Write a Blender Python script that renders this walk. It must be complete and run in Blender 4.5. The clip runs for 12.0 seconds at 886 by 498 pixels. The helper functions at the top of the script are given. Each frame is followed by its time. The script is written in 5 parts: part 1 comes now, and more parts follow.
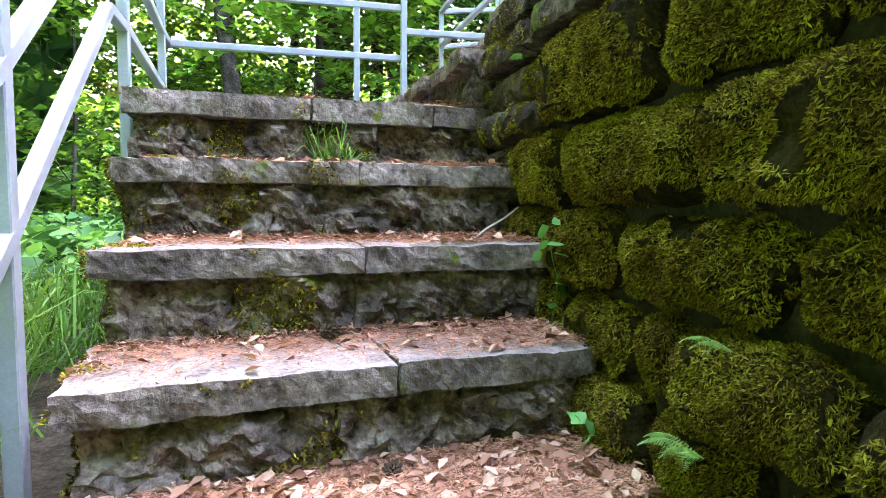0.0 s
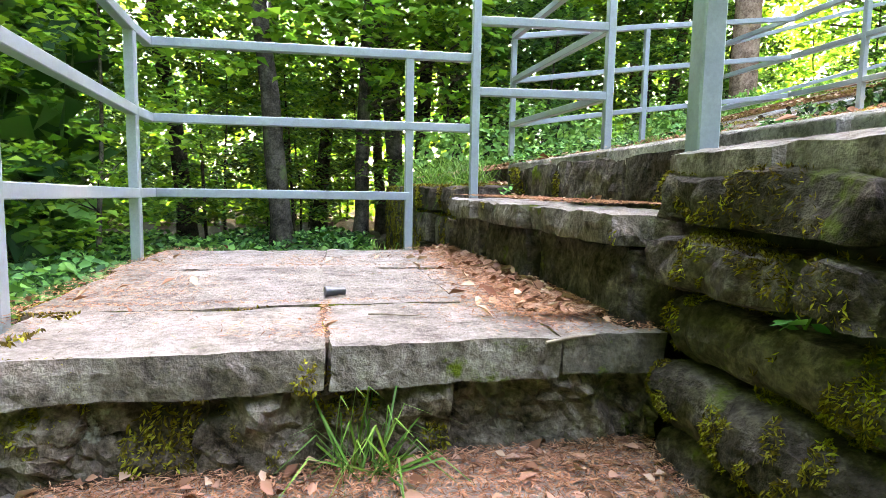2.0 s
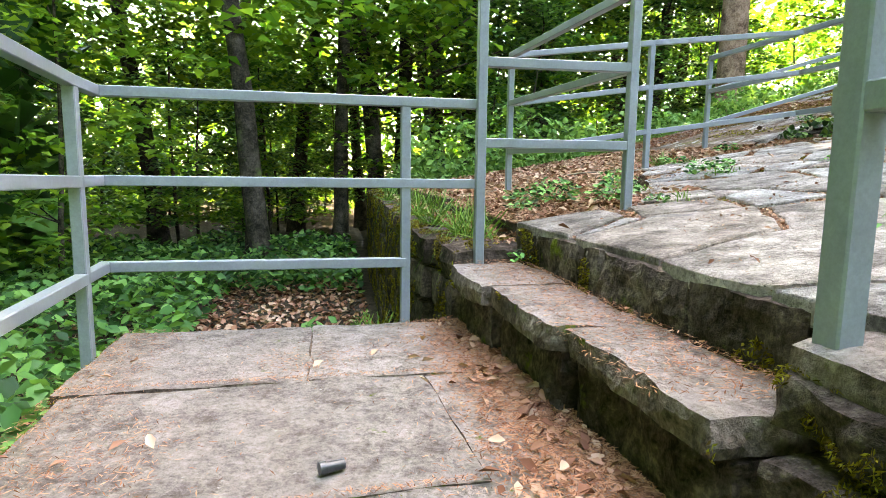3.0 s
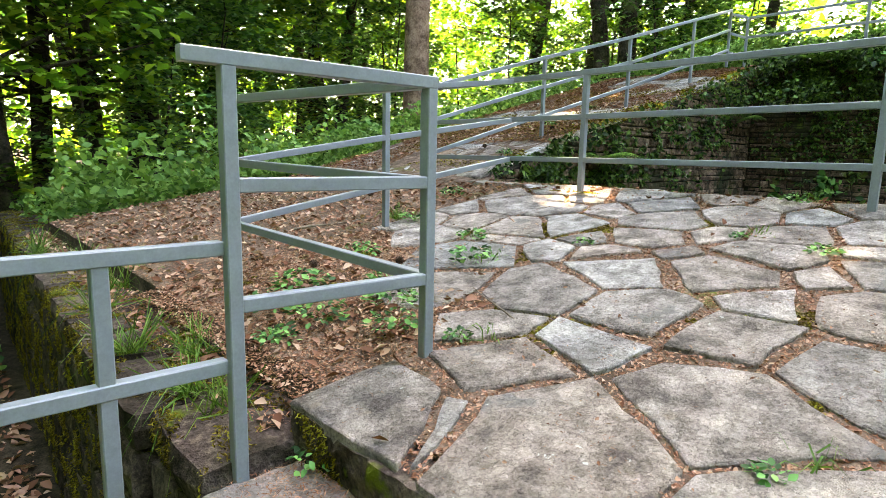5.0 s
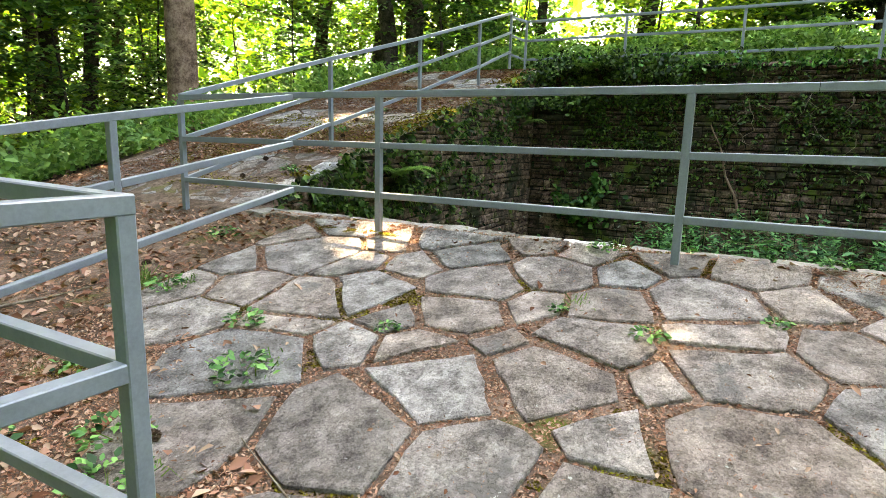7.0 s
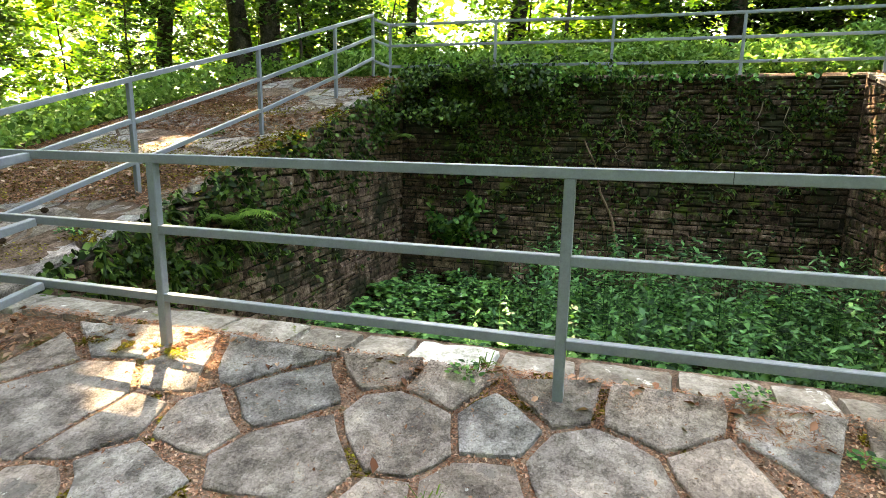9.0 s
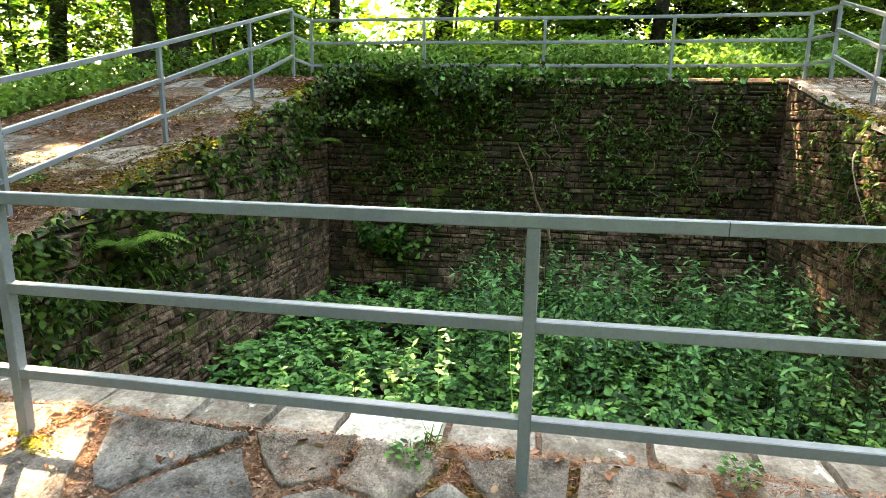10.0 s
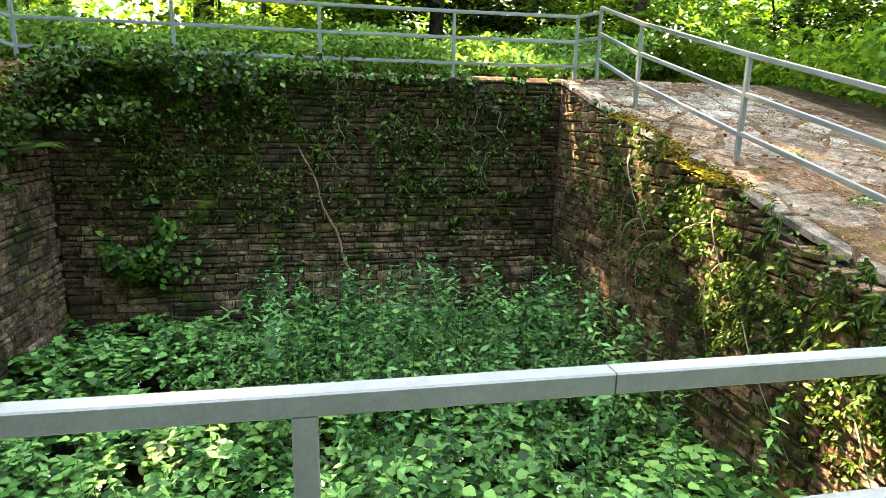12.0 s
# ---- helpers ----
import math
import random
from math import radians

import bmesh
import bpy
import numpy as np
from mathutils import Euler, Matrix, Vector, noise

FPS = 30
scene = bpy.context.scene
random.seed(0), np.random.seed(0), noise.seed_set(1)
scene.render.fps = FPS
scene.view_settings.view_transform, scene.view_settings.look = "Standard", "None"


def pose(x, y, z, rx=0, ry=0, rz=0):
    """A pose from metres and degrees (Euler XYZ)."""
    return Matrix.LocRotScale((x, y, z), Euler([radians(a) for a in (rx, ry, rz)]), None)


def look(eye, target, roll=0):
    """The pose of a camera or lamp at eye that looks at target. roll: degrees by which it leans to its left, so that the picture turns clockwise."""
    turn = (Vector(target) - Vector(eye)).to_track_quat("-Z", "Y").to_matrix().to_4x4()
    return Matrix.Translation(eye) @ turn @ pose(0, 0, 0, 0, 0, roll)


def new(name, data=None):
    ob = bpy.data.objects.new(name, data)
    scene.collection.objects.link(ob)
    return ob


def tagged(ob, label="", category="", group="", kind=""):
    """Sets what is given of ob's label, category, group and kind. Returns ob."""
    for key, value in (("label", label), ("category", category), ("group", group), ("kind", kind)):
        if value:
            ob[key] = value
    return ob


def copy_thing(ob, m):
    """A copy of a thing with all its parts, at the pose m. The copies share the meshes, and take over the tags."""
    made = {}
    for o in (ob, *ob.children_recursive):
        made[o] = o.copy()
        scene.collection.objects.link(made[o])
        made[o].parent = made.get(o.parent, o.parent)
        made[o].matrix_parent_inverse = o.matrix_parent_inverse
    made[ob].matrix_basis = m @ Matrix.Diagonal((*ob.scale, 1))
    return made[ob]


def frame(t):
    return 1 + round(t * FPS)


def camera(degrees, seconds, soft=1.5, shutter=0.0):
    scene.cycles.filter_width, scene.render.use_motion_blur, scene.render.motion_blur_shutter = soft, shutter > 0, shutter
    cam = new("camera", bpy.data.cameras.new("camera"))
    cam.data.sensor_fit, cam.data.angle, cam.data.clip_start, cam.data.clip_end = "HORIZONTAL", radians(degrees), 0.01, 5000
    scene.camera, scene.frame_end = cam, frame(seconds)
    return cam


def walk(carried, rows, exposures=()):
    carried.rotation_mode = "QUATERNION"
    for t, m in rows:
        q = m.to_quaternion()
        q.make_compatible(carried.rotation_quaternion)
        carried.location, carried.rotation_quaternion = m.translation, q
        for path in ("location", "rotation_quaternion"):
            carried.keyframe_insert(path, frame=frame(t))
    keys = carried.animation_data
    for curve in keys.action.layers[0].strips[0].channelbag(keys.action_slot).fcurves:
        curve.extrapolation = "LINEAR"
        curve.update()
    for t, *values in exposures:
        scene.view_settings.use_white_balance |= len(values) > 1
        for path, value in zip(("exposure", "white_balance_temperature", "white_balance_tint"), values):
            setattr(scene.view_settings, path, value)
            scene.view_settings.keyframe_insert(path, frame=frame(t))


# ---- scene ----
cam = camera(74.6, 12.0, soft=0.7)
PATH = [
    (0, (0.231, 0.064, -0.923), (0.697, 2.003, -1.074), 0.5),
    (0.5, (0.293, 0.39, -0.757), (0.699, 2.343, -0.891), 0.5),
    (1, (0.317, 0.703, -0.578), (0.66, 2.669, -0.708), 0.5),
    (1.5, (0.26, 1.009, -0.556), (0.578, 2.978, -0.697), 0.9),
    (2, (0.306, 1.254, -0.222), (0.624, 3.218, -0.429), 1.0),
    (2.5, (0.273, 1.479, -0.039), (0.608, 3.436, -0.281), 0.8),
    (2.7, (0.276, 1.541, 0.027), (0.614, 3.496, -0.226), 0.8),
    (4.3, (0.133, 2.248, 0.454), (1.167, 3.934, 0.155), 1.6),
    (4.5, (0.168, 2.329, 0.514), (1.286, 3.958, 0.206), 1.7),
    (5, (0.293, 2.528, 0.666), (1.613, 3.996, 0.348), 1.3),
    (5.5, (0.348, 2.669, 0.789), (1.848, 3.942, 0.428), 1.7),
    (6, (0.4, 2.744, 0.975), (1.983, 3.909, 0.607), 1.5),
    (6.5, (0.643, 2.862, 1.014), (2.276, 3.954, 0.638), 1.8),
    (7, (0.904, 2.986, 1.036), (2.637, 3.912, 0.664), 1.5),
    (7.2, (1.036, 3.056, 1.056), (2.808, 3.901, 0.677), 1.7),
    (8.8, (1.888, 3.11, 1.452), (3.754, 3.71, 1.056), 0.9),
    (9, (1.953, 3.144, 1.456), (3.828, 3.715, 1.057), 0.9),
    (9.5, (2.188, 3.286, 1.524), (4.087, 3.767, 1.122), 1.0),
    (10, (2.399, 3.298, 1.581), (4.327, 3.634, 1.17), 1.0),
    (10.5, (2.637, 3.25, 1.631), (4.59, 3.36, 1.212), 1.1),
    (11, (2.873, 3.242, 1.663), (4.825, 3.199, 1.232), 1.3),
    (11.5, (3.069, 3.307, 1.765), (5.011, 3.138, 1.318), 1.1),
    (12, (3.238, 3.268, 1.773), (5.154, 2.908, 1.325), 1.2),
]
EXPOSURES = [(0.0, 6.35, 7300, 25), (0.5, 6.4, 7600, 24), (1.5, 6.05, 8200, 22), (2.5, 5.5, 8900, 12), (4.5, 5.05, 9700, 13), (7.0, 4.8, 10300, 13), (9.0, 4.7, 10900, 12), (12.0, 5.1, 11200, 9)]
walk(cam, [(t, look(eye, target, roll)) for t, eye, target, roll in PATH], EXPOSURES)

# ---- light ----
SUN_ELEV, SUN_AZ = radians(56), math.atan2(0.57, 0.82)
world = bpy.data.worlds.new("world")
scene.world = world
world.use_nodes = True
wn = world.node_tree.nodes
sky = wn.new("ShaderNodeTexSky")
sky.sky_type, sky.sun_disc = "NISHITA", False
sky.sun_elevation, sky.sun_rotation = SUN_ELEV, math.pi / 2 - SUN_AZ
world.node_tree.links.new(sky.outputs[0], wn["Background"].inputs[0])
wn["Background"].inputs[1].default_value = 0.15
sun_dir = Vector((math.cos(SUN_AZ) * math.cos(SUN_ELEV), math.sin(SUN_AZ) * math.cos(SUN_ELEV), math.sin(SUN_ELEV)))
sun = new("sun", bpy.data.lights.new("sun", "SUN"))
sun.data.energy, sun.data.angle, sun.data.color = 2.5, radians(0.55), (1.0, 0.93, 0.8)
sun.matrix_world = look(sun_dir * 60, (0, 0, 0))


# ---- materials ----
def ramp_node(nt, cols, fac, lo=0.25, hi=0.75):
    n = nt.nodes.new("ShaderNodeValToRGB")
    e = n.color_ramp.elements
    while len(e) < len(cols):
        e.new(0.5)
    for i, c in enumerate(cols):
        e[i].position, e[i].color = lo + (hi - lo) * i / max(1, len(cols) - 1), (*c, 1)
    nt.links.new(fac, n.inputs[0])
    return n.outputs[0]


def noise_node(nt, vec, scale, detail=6, rough=0.6):
    n = nt.nodes.new("ShaderNodeTexNoise")
    n.inputs["Scale"].default_value, n.inputs["Detail"].default_value, n.inputs["Roughness"].default_value = scale, detail, rough
    nt.links.new(vec, n.inputs["Vector"])
    return n.outputs["Fac"]


def math_node(nt, op, a, b=None, clamp=False):
    n = nt.nodes.new("ShaderNodeMath")
    n.operation, n.use_clamp = op, clamp
    for i, v in enumerate((a, b)):
        if v is None:
            continue
        if isinstance(v, (int, float)):
            n.inputs[i].default_value = v
        else:
            nt.links.new(v, n.inputs[i])
    return n.outputs[0]


def mix_node(nt, fac, a, b, mode="MIX"):
    n = nt.nodes.new("ShaderNodeMix")
    n.data_type, n.blend_type = "RGBA", mode
    for i, v in ((0, fac), (6, a), (7, b)):
        if isinstance(v, (int, float)):
            n.inputs[i].default_value = v
        elif isinstance(v, tuple):
            n.inputs[i].default_value = (*v, 1)
        else:
            nt.links.new(v, n.inputs[i])
    return n.outputs[2]


def threshold(nt, fac, lo, hi):
    n = nt.nodes.new("ShaderNodeMapRange")
    n.inputs["From Min"].default_value, n.inputs["From Max"].default_value = lo, hi
    nt.links.new(fac, n.inputs["Value"])
    return n.outputs["Result"]


def surface(name, cols, scale=3, rough=0.9, bump=0.4, fine=60, depth=0.01, vary=0.3, vary_by="object", patches=(), metallic=0.0, gloss_var=0.1, layers=0.0, gloss=0.05, tints=()):
    """Mottled solid: two scales of noise, a shade for each piece, and patches (colour, scale, from, to) of lichen,
    moss, dirt or painted pit shade; layers puts relief shade into the colour.
    """
    m = bpy.data.materials.new(name)
    m.use_nodes = True
    nt = m.node_tree
    b = nt.nodes["Principled BSDF"]
    g = nt.nodes.new("ShaderNodeNewGeometry")
    pos = g.outputs["Position"]
    n1, n2 = noise_node(nt, pos, scale), noise_node(nt, pos, fine, 4, 0.7)
    n3 = noise_node(nt, pos, fine * 0.3, 8, 0.72)
    mixed = math_node(nt, "ADD", math_node(nt, "MULTIPLY", n1, 0.36), math_node(nt, "MULTIPLY", n2, 0.32))
    mixed = math_node(nt, "ADD", mixed, math_node(nt, "MULTIPLY", n3, 0.32))
    col = ramp_node(nt, cols, mixed, 0.41, 0.59)
    if vary:
        if vary_by == "object":
            rnd = nt.nodes.new("ShaderNodeObjectInfo").outputs["Random"]
        else:
            rnd = g.outputs["Random Per Island"]
        k = math_node(nt, "ADD", math_node(nt, "MULTIPLY", rnd, 2 * vary), 1 - vary)
        comb = nt.nodes.new("ShaderNodeCombineColor")
        for i in range(3):
            nt.links.new(k, comb.inputs[i])
        col = mix_node(nt, 1.0, col, comb.outputs[0], "MULTIPLY")
    if tints:
        rnd = nt.nodes.new("ShaderNodeObjectInfo").outputs["Random"]
        col = mix_node(nt, 1.0, col, mix_node(nt, math_node(nt, "FRACT", math_node(nt, "MULTIPLY", rnd, 7.3)), *tints), "MULTIPLY")
    for pc, ps, lo, hi in patches:
        f = threshold(nt, noise_node(nt, pos, ps, 5, 0.65), lo, hi)
        col = mix_node(nt, f, col, pc)
    if layers:
        # Relief shading of cleft layers and their edges, put into the colour.
        cleft = noise_node(nt, pos, 7.0, 6, 0.6)
        plate_shade = threshold(nt, math_node(nt, "SNAP", cleft, 0.08), 0.3, 0.66)
        amount = min(1.0, layers / 5.0)
        shade = math_node(nt, "ADD", math_node(nt, "MULTIPLY", plate_shade, 0.7 * amount), 1 - 0.27 * amount)
        lip_shade = math_node(nt, "LESS_THAN", math_node(nt, "FRACT", math_node(nt, "DIVIDE", cleft, 0.08)), 0.13)
        shade = math_node(nt, "MULTIPLY", shade, math_node(nt, "SUBTRACT", 1.0, math_node(nt, "MULTIPLY", lip_shade, 0.42 * amount)))
        grey = nt.nodes.new("ShaderNodeCombineColor")
        for i in range(3):
            nt.links.new(shade, grey.inputs[i])
        col = mix_node(nt, 1.0, col, grey.outputs[0], "MULTIPLY")
    nt.links.new(col, b.inputs["Base Color"])
    r = math_node(nt, "ADD", math_node(nt, "MULTIPLY", n2, gloss_var * 2), rough - gloss_var, True)
    nt.links.new(r, b.inputs["Roughness"])
    b.inputs["Metallic"].default_value = metallic
    b.inputs["Specular IOR Level"].default_value = 0.5 if rough < 0.5 else gloss
    if layers:
        ledge = math_node(nt, "SNAP", noise_node(nt, pos, 4.0, 9, 0.66), 0.045)
        mixed = math_node(nt, "ADD", mixed, math_node(nt, "MULTIPLY", ledge, layers))
        mixed = math_node(nt, "ADD", mixed, math_node(nt, "MULTIPLY", noise_node(nt, pos, 9.0, 11, 0.74), layers * 0.45))
    bp = nt.nodes.new("ShaderNodeBump")
    bp.inputs["Strength"].default_value, bp.inputs["Distance"].default_value = bump, depth
    nt.links.new(mixed, bp.inputs["Height"])
    nt.links.new(bp.outputs[0], b.inputs["Normal"])
    return m


def leafy(name, cols, through_=0.45, rough=0.5, slow_scale=0.6, slow_part=0.4):
    """Thin leaves: a shade for each leaf, light shining through."""
    m = bpy.data.materials.new(name)
    m.use_nodes = True
    nt = m.node_tree
    b = nt.nodes["Principled BSDF"]
    g = nt.nodes.new("ShaderNodeNewGeometry")
    slow = noise_node(nt, g.outputs["Position"], slow_scale, 3)
    f = math_node(nt, "ADD", math_node(nt, "MULTIPLY", g.outputs["Random Per Island"], 1 - slow_part), math_node(nt, "MULTIPLY", slow, slow_part))
    col = ramp_node(nt, cols, f)
    nt.links.new(col, b.inputs["Base Color"])
    b.inputs["Roughness"].default_value = rough
    b.inputs["Specular IOR Level"].default_value = 0.2 if rough < 0.7 else 0.04
    t = nt.nodes.new("ShaderNodeBsdfTranslucent")
    nt.links.new(mix_node(nt, 1.0, col, (1.0, 1.0, 0.55), "MULTIPLY"), t.inputs[0])
    mx = nt.nodes.new("ShaderNodeMixShader")
    mx.inputs[0].default_value = through_
    nt.links.new(b.outputs[0], mx.inputs[1])
    nt.links.new(t.outputs[0], mx.inputs[2])
    nt.links.new(mx.outputs[0], nt.nodes["Material Output"].inputs["Surface"])
    return m


MOSS_C = (0.085, 0.105, 0.012)
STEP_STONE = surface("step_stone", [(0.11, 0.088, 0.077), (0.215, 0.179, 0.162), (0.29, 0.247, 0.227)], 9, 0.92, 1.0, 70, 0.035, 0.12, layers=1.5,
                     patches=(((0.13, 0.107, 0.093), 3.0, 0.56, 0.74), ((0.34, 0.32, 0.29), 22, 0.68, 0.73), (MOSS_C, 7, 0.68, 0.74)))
# Darker than the treads: shade of steep faces is put into the colour.
SHADED_EDGE_STONE = surface("shaded_edge_stone", [(0.042, 0.031, 0.026), (0.13, 0.1, 0.084), (0.25, 0.203, 0.175)], 6, 0.94, 1.0, 45, 0.04, 0.12,
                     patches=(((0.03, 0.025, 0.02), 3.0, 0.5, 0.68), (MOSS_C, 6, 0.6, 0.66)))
RISER_STONE = surface("riser_stone", [(0.016, 0.011, 0.008), (0.105, 0.075, 0.057), (0.25, 0.193, 0.157)], 7, 0.95, 1.0, 45, 0.05, 0.15,
                      patches=(((0.22, 0.2, 0.175), 9, 0.62, 0.7), ((0.02, 0.017, 0.013), 3.5, 0.52, 0.66), (MOSS_C, 5, 0.62, 0.69)))
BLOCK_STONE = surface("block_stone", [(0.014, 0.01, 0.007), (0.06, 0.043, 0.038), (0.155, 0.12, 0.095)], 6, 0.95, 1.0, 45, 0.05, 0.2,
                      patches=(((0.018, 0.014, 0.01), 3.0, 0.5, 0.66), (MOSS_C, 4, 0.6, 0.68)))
# Near black: shade in joints and under the moss is put into the colour.
SHADED_MOSSY_STONE = surface("shaded_mossy_stone", [(0.008, 0.006, 0.003), (0.02, 0.015, 0.006), (0.045, 0.036, 0.012)], 6, 0.97, 1.0, 90, 0.05, 0.2,
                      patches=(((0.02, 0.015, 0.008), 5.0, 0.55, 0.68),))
# The last dark patch paints the shade of small pits.
FLAG_STONE = surface("flag_stone", [(0.13, 0.114, 0.105), (0.28, 0.252, 0.236), (0.42, 0.384, 0.36)], 7, 0.86, 1.0, 100, 0.03, 0.25, layers=5.0, gloss=0.16, tints=((1.12, 0.99, 0.92), (0.97, 1.0, 1.03)),
                     patches=(((0.16, 0.143, 0.135), 3.5, 0.6, 0.66), ((0.29, 0.23, 0.19), 6, 0.64, 0.7), ((0.55, 0.54, 0.5), 26, 0.68, 0.7), ((0.06, 0.055, 0.05), 55, 0.68, 0.7)))
COPING_STONE = surface("coping_stone", [(0.10, 0.086, 0.07), (0.19, 0.17, 0.146), (0.29, 0.268, 0.236)], 6, 0.9, 0.9, 45, 0.03, 0.2,
                       patches=(((0.5, 0.49, 0.44), 8, 0.64, 0.69), (MOSS_C, 5, 0.64, 0.7)))
LICHEN_STONE = surface("lichen_stone", [(0.25, 0.24, 0.2), (0.46, 0.45, 0.4), (0.66, 0.65, 0.6)], 7, 0.9, 0.9, 45, 0.03, 0.1)
PIT_STONE = surface("pit_stone", [(0.02, 0.012, 0.009), (0.12, 0.073, 0.055), (0.27, 0.18, 0.137)], 7, 0.95, 1.0, 45, 0.04, 0.5,
                    patches=(((0.03, 0.03, 0.018), 1.6, 0.48, 0.62), ((0.33, 0.34, 0.28), 10, 0.66, 0.73), ((0.08, 0.11, 0.025), 3, 0.58, 0.68)))
MORTAR = surface("mortar", [(0.015, 0.012, 0.01), (0.04, 0.034, 0.028)], 8, 0.98, 0.8, 70, 0.02, 0)
SOIL = surface("forest_soil", [(0.045, 0.03, 0.022), (0.13, 0.085, 0.062), (0.26, 0.18, 0.138)], 9, 0.97, 0.9, 90, 0.03, 0,
               patches=((MOSS_C, 1.3, 0.6, 0.7), ((0.05, 0.035, 0.025), 0.7, 0.5, 0.7)))
# Dark soil: the deep shade among the leaves is put into its colour.
SHADED_SOIL = surface("shaded_soil", [(0.012, 0.009, 0.006), (0.035, 0.026, 0.018), (0.07, 0.052, 0.036)], 6, 0.98, 0.8, 60, 0.03, 0)
PAINT = surface("grey_paint", [(0.135, 0.152, 0.172), (0.16, 0.179, 0.202), (0.185, 0.207, 0.232)], 3, 0.36, 0.12, 120, 0.001, 0.04,
                patches=(((0.15, 0.175, 0.195), 16, 0.70, 0.73), ((0.2, 0.19, 0.15), 30, 0.72, 0.76)))
BARK = surface("bark", [(0.014, 0.011, 0.009), (0.04, 0.033, 0.026), (0.085, 0.07, 0.056)], 4, 0.95, 0.9, 30, 0.03, 0.25,
               patches=(((0.07, 0.10, 0.03), 1.5, 0.58, 0.7),))
RED_BARK = surface("red_bark", [(0.08, 0.045, 0.032), (0.2, 0.122, 0.088), (0.33, 0.21, 0.155)], 5, 0.95, 0.9, 30, 0.03, 0.1)
BEECH = leafy("beech_leaf", [(0.035, 0.11, 0.015), (0.09, 0.205, 0.028), (0.2, 0.33, 0.045)], 0.6)
UNDER = leafy("understory_leaf", [(0.016, 0.06, 0.018), (0.055, 0.165, 0.045), (0.14, 0.3, 0.08)], 0.42, slow_part=0.3)
BRAMBLE = leafy("bramble_leaf", [(0.008, 0.045, 0.011), (0.05, 0.18, 0.045), (0.18, 0.4, 0.115)], 0.28, slow_part=0.25)
HERB = leafy("herb_leaf", [(0.008, 0.045, 0.014), (0.04, 0.15, 0.05), (0.12, 0.31, 0.11)], 0.3, slow_part=0.25)
# Dark leaves, darkened further: the recess shadow is put into their colour.
SHADED_CREEPER = leafy("shaded_creeper_leaf", [(0.006, 0.018, 0.005), (0.028, 0.068, 0.015), (0.1, 0.18, 0.04)], 0.3)
FERN = leafy("fern_leaf", [(0.01, 0.03, 0.006), (0.04, 0.095, 0.02), (0.12, 0.21, 0.05)], 0.3, slow_part=0.3)
# Paler than the other herbs: sunlight on the leaves is put into the colour.
SUNLIT_LEAF = leafy("sunlit_herb_leaf", [(0.06, 0.16, 0.04), (0.14, 0.30, 0.085), (0.24, 0.42, 0.14)], 0.55)
SPRUCE = leafy("spruce_needle", [(0.004, 0.014, 0.006), (0.012, 0.035, 0.014), (0.03, 0.07, 0.028)], 0.1, 0.7)
GRASS = leafy("grass_blade", [(0.04, 0.10, 0.015), (0.08, 0.18, 0.03), (0.15, 0.25, 0.05)], 0.4)
MOSS = leafy("moss_blade", [(0.022, 0.013, 0.005), (0.085, 0.058, 0.012), (0.17, 0.13, 0.018), (0.31, 0.3, 0.04)], 0.25, 0.9, 5.5, 0.6)
DRY_LEAF = leafy("dry_leaf", [(0.12, 0.05, 0.03), (0.27, 0.13, 0.087), (0.36, 0.195, 0.138), (0.46, 0.305, 0.225)], 0.15, 0.8)
NEEDLE = leafy("dry_needle", [(0.10, 0.04, 0.022), (0.29, 0.13, 0.075), (0.44, 0.235, 0.15)], 0.1, 0.85)
BLACK = surface("black_plastic", [(0.012, 0.014, 0.018), (0.03, 0.034, 0.04)], 20, 0.35, 0.1, 90, 0.001, 0)
TWIG = surface("dead_twig", [(0.12, 0.09, 0.065), (0.27, 0.22, 0.17)], 20, 0.9, 0.5, 90, 0.003, 0.2)
CONE = surface("cone_scale", [(0.03, 0.018, 0.012), (0.08, 0.05, 0.035)], 30, 0.9, 0.5, 90, 0.003, 0.2)


# ---- mesh helpers ----
def fast_mesh(name, verts, faces):
    me = bpy.data.meshes.new(name)
    verts, faces = np.asarray(verts, np.float32), np.asarray(faces, np.int32)
    k = faces.shape[1]
    me.vertices.add(len(verts)), me.loops.add(faces.size), me.polygons.add(len(faces))
    me.vertices.foreach_set("co", verts.ravel())
    me.loops.foreach_set("vertex_index", faces.ravel())
    me.polygons.foreach_set("loop_start", np.arange(0, faces.size, k, dtype=np.int32))
    me.update(calc_edges=True)
    return me


def piece(name, me, mat, parent=None, label="", smooth=False):
    if not me.materials:
        me.materials.append(mat)
    ob = new(name, me)
    if parent:
        ob.parent = parent
    if smooth:
        me.polygons.foreach_set("use_smooth", np.ones(len(me.polygons), bool))
    return tagged(ob, label)


def part(name, bm, mat, parent=None, label="", smooth=False):
    me = bpy.data.meshes.new(name)
    bm.to_mesh(me)
    bm.free()
    return piece(name, me, mat, parent, label, smooth)


def poly_part(name, verts, faces, mat, parent=None, label="", smooth=False):
    me = bpy.data.meshes.new(name)
    me.from_pydata([tuple(v) for v in verts], [], faces)
    me.update()
    return piece(name, me, mat, parent, label, smooth)


def empty(name, at, label, category, group="", kind=""):
    ob = new(name)
    ob.location = at
    ob.empty_display_size = 0.1
    return tagged(ob, label, category, group, kind)


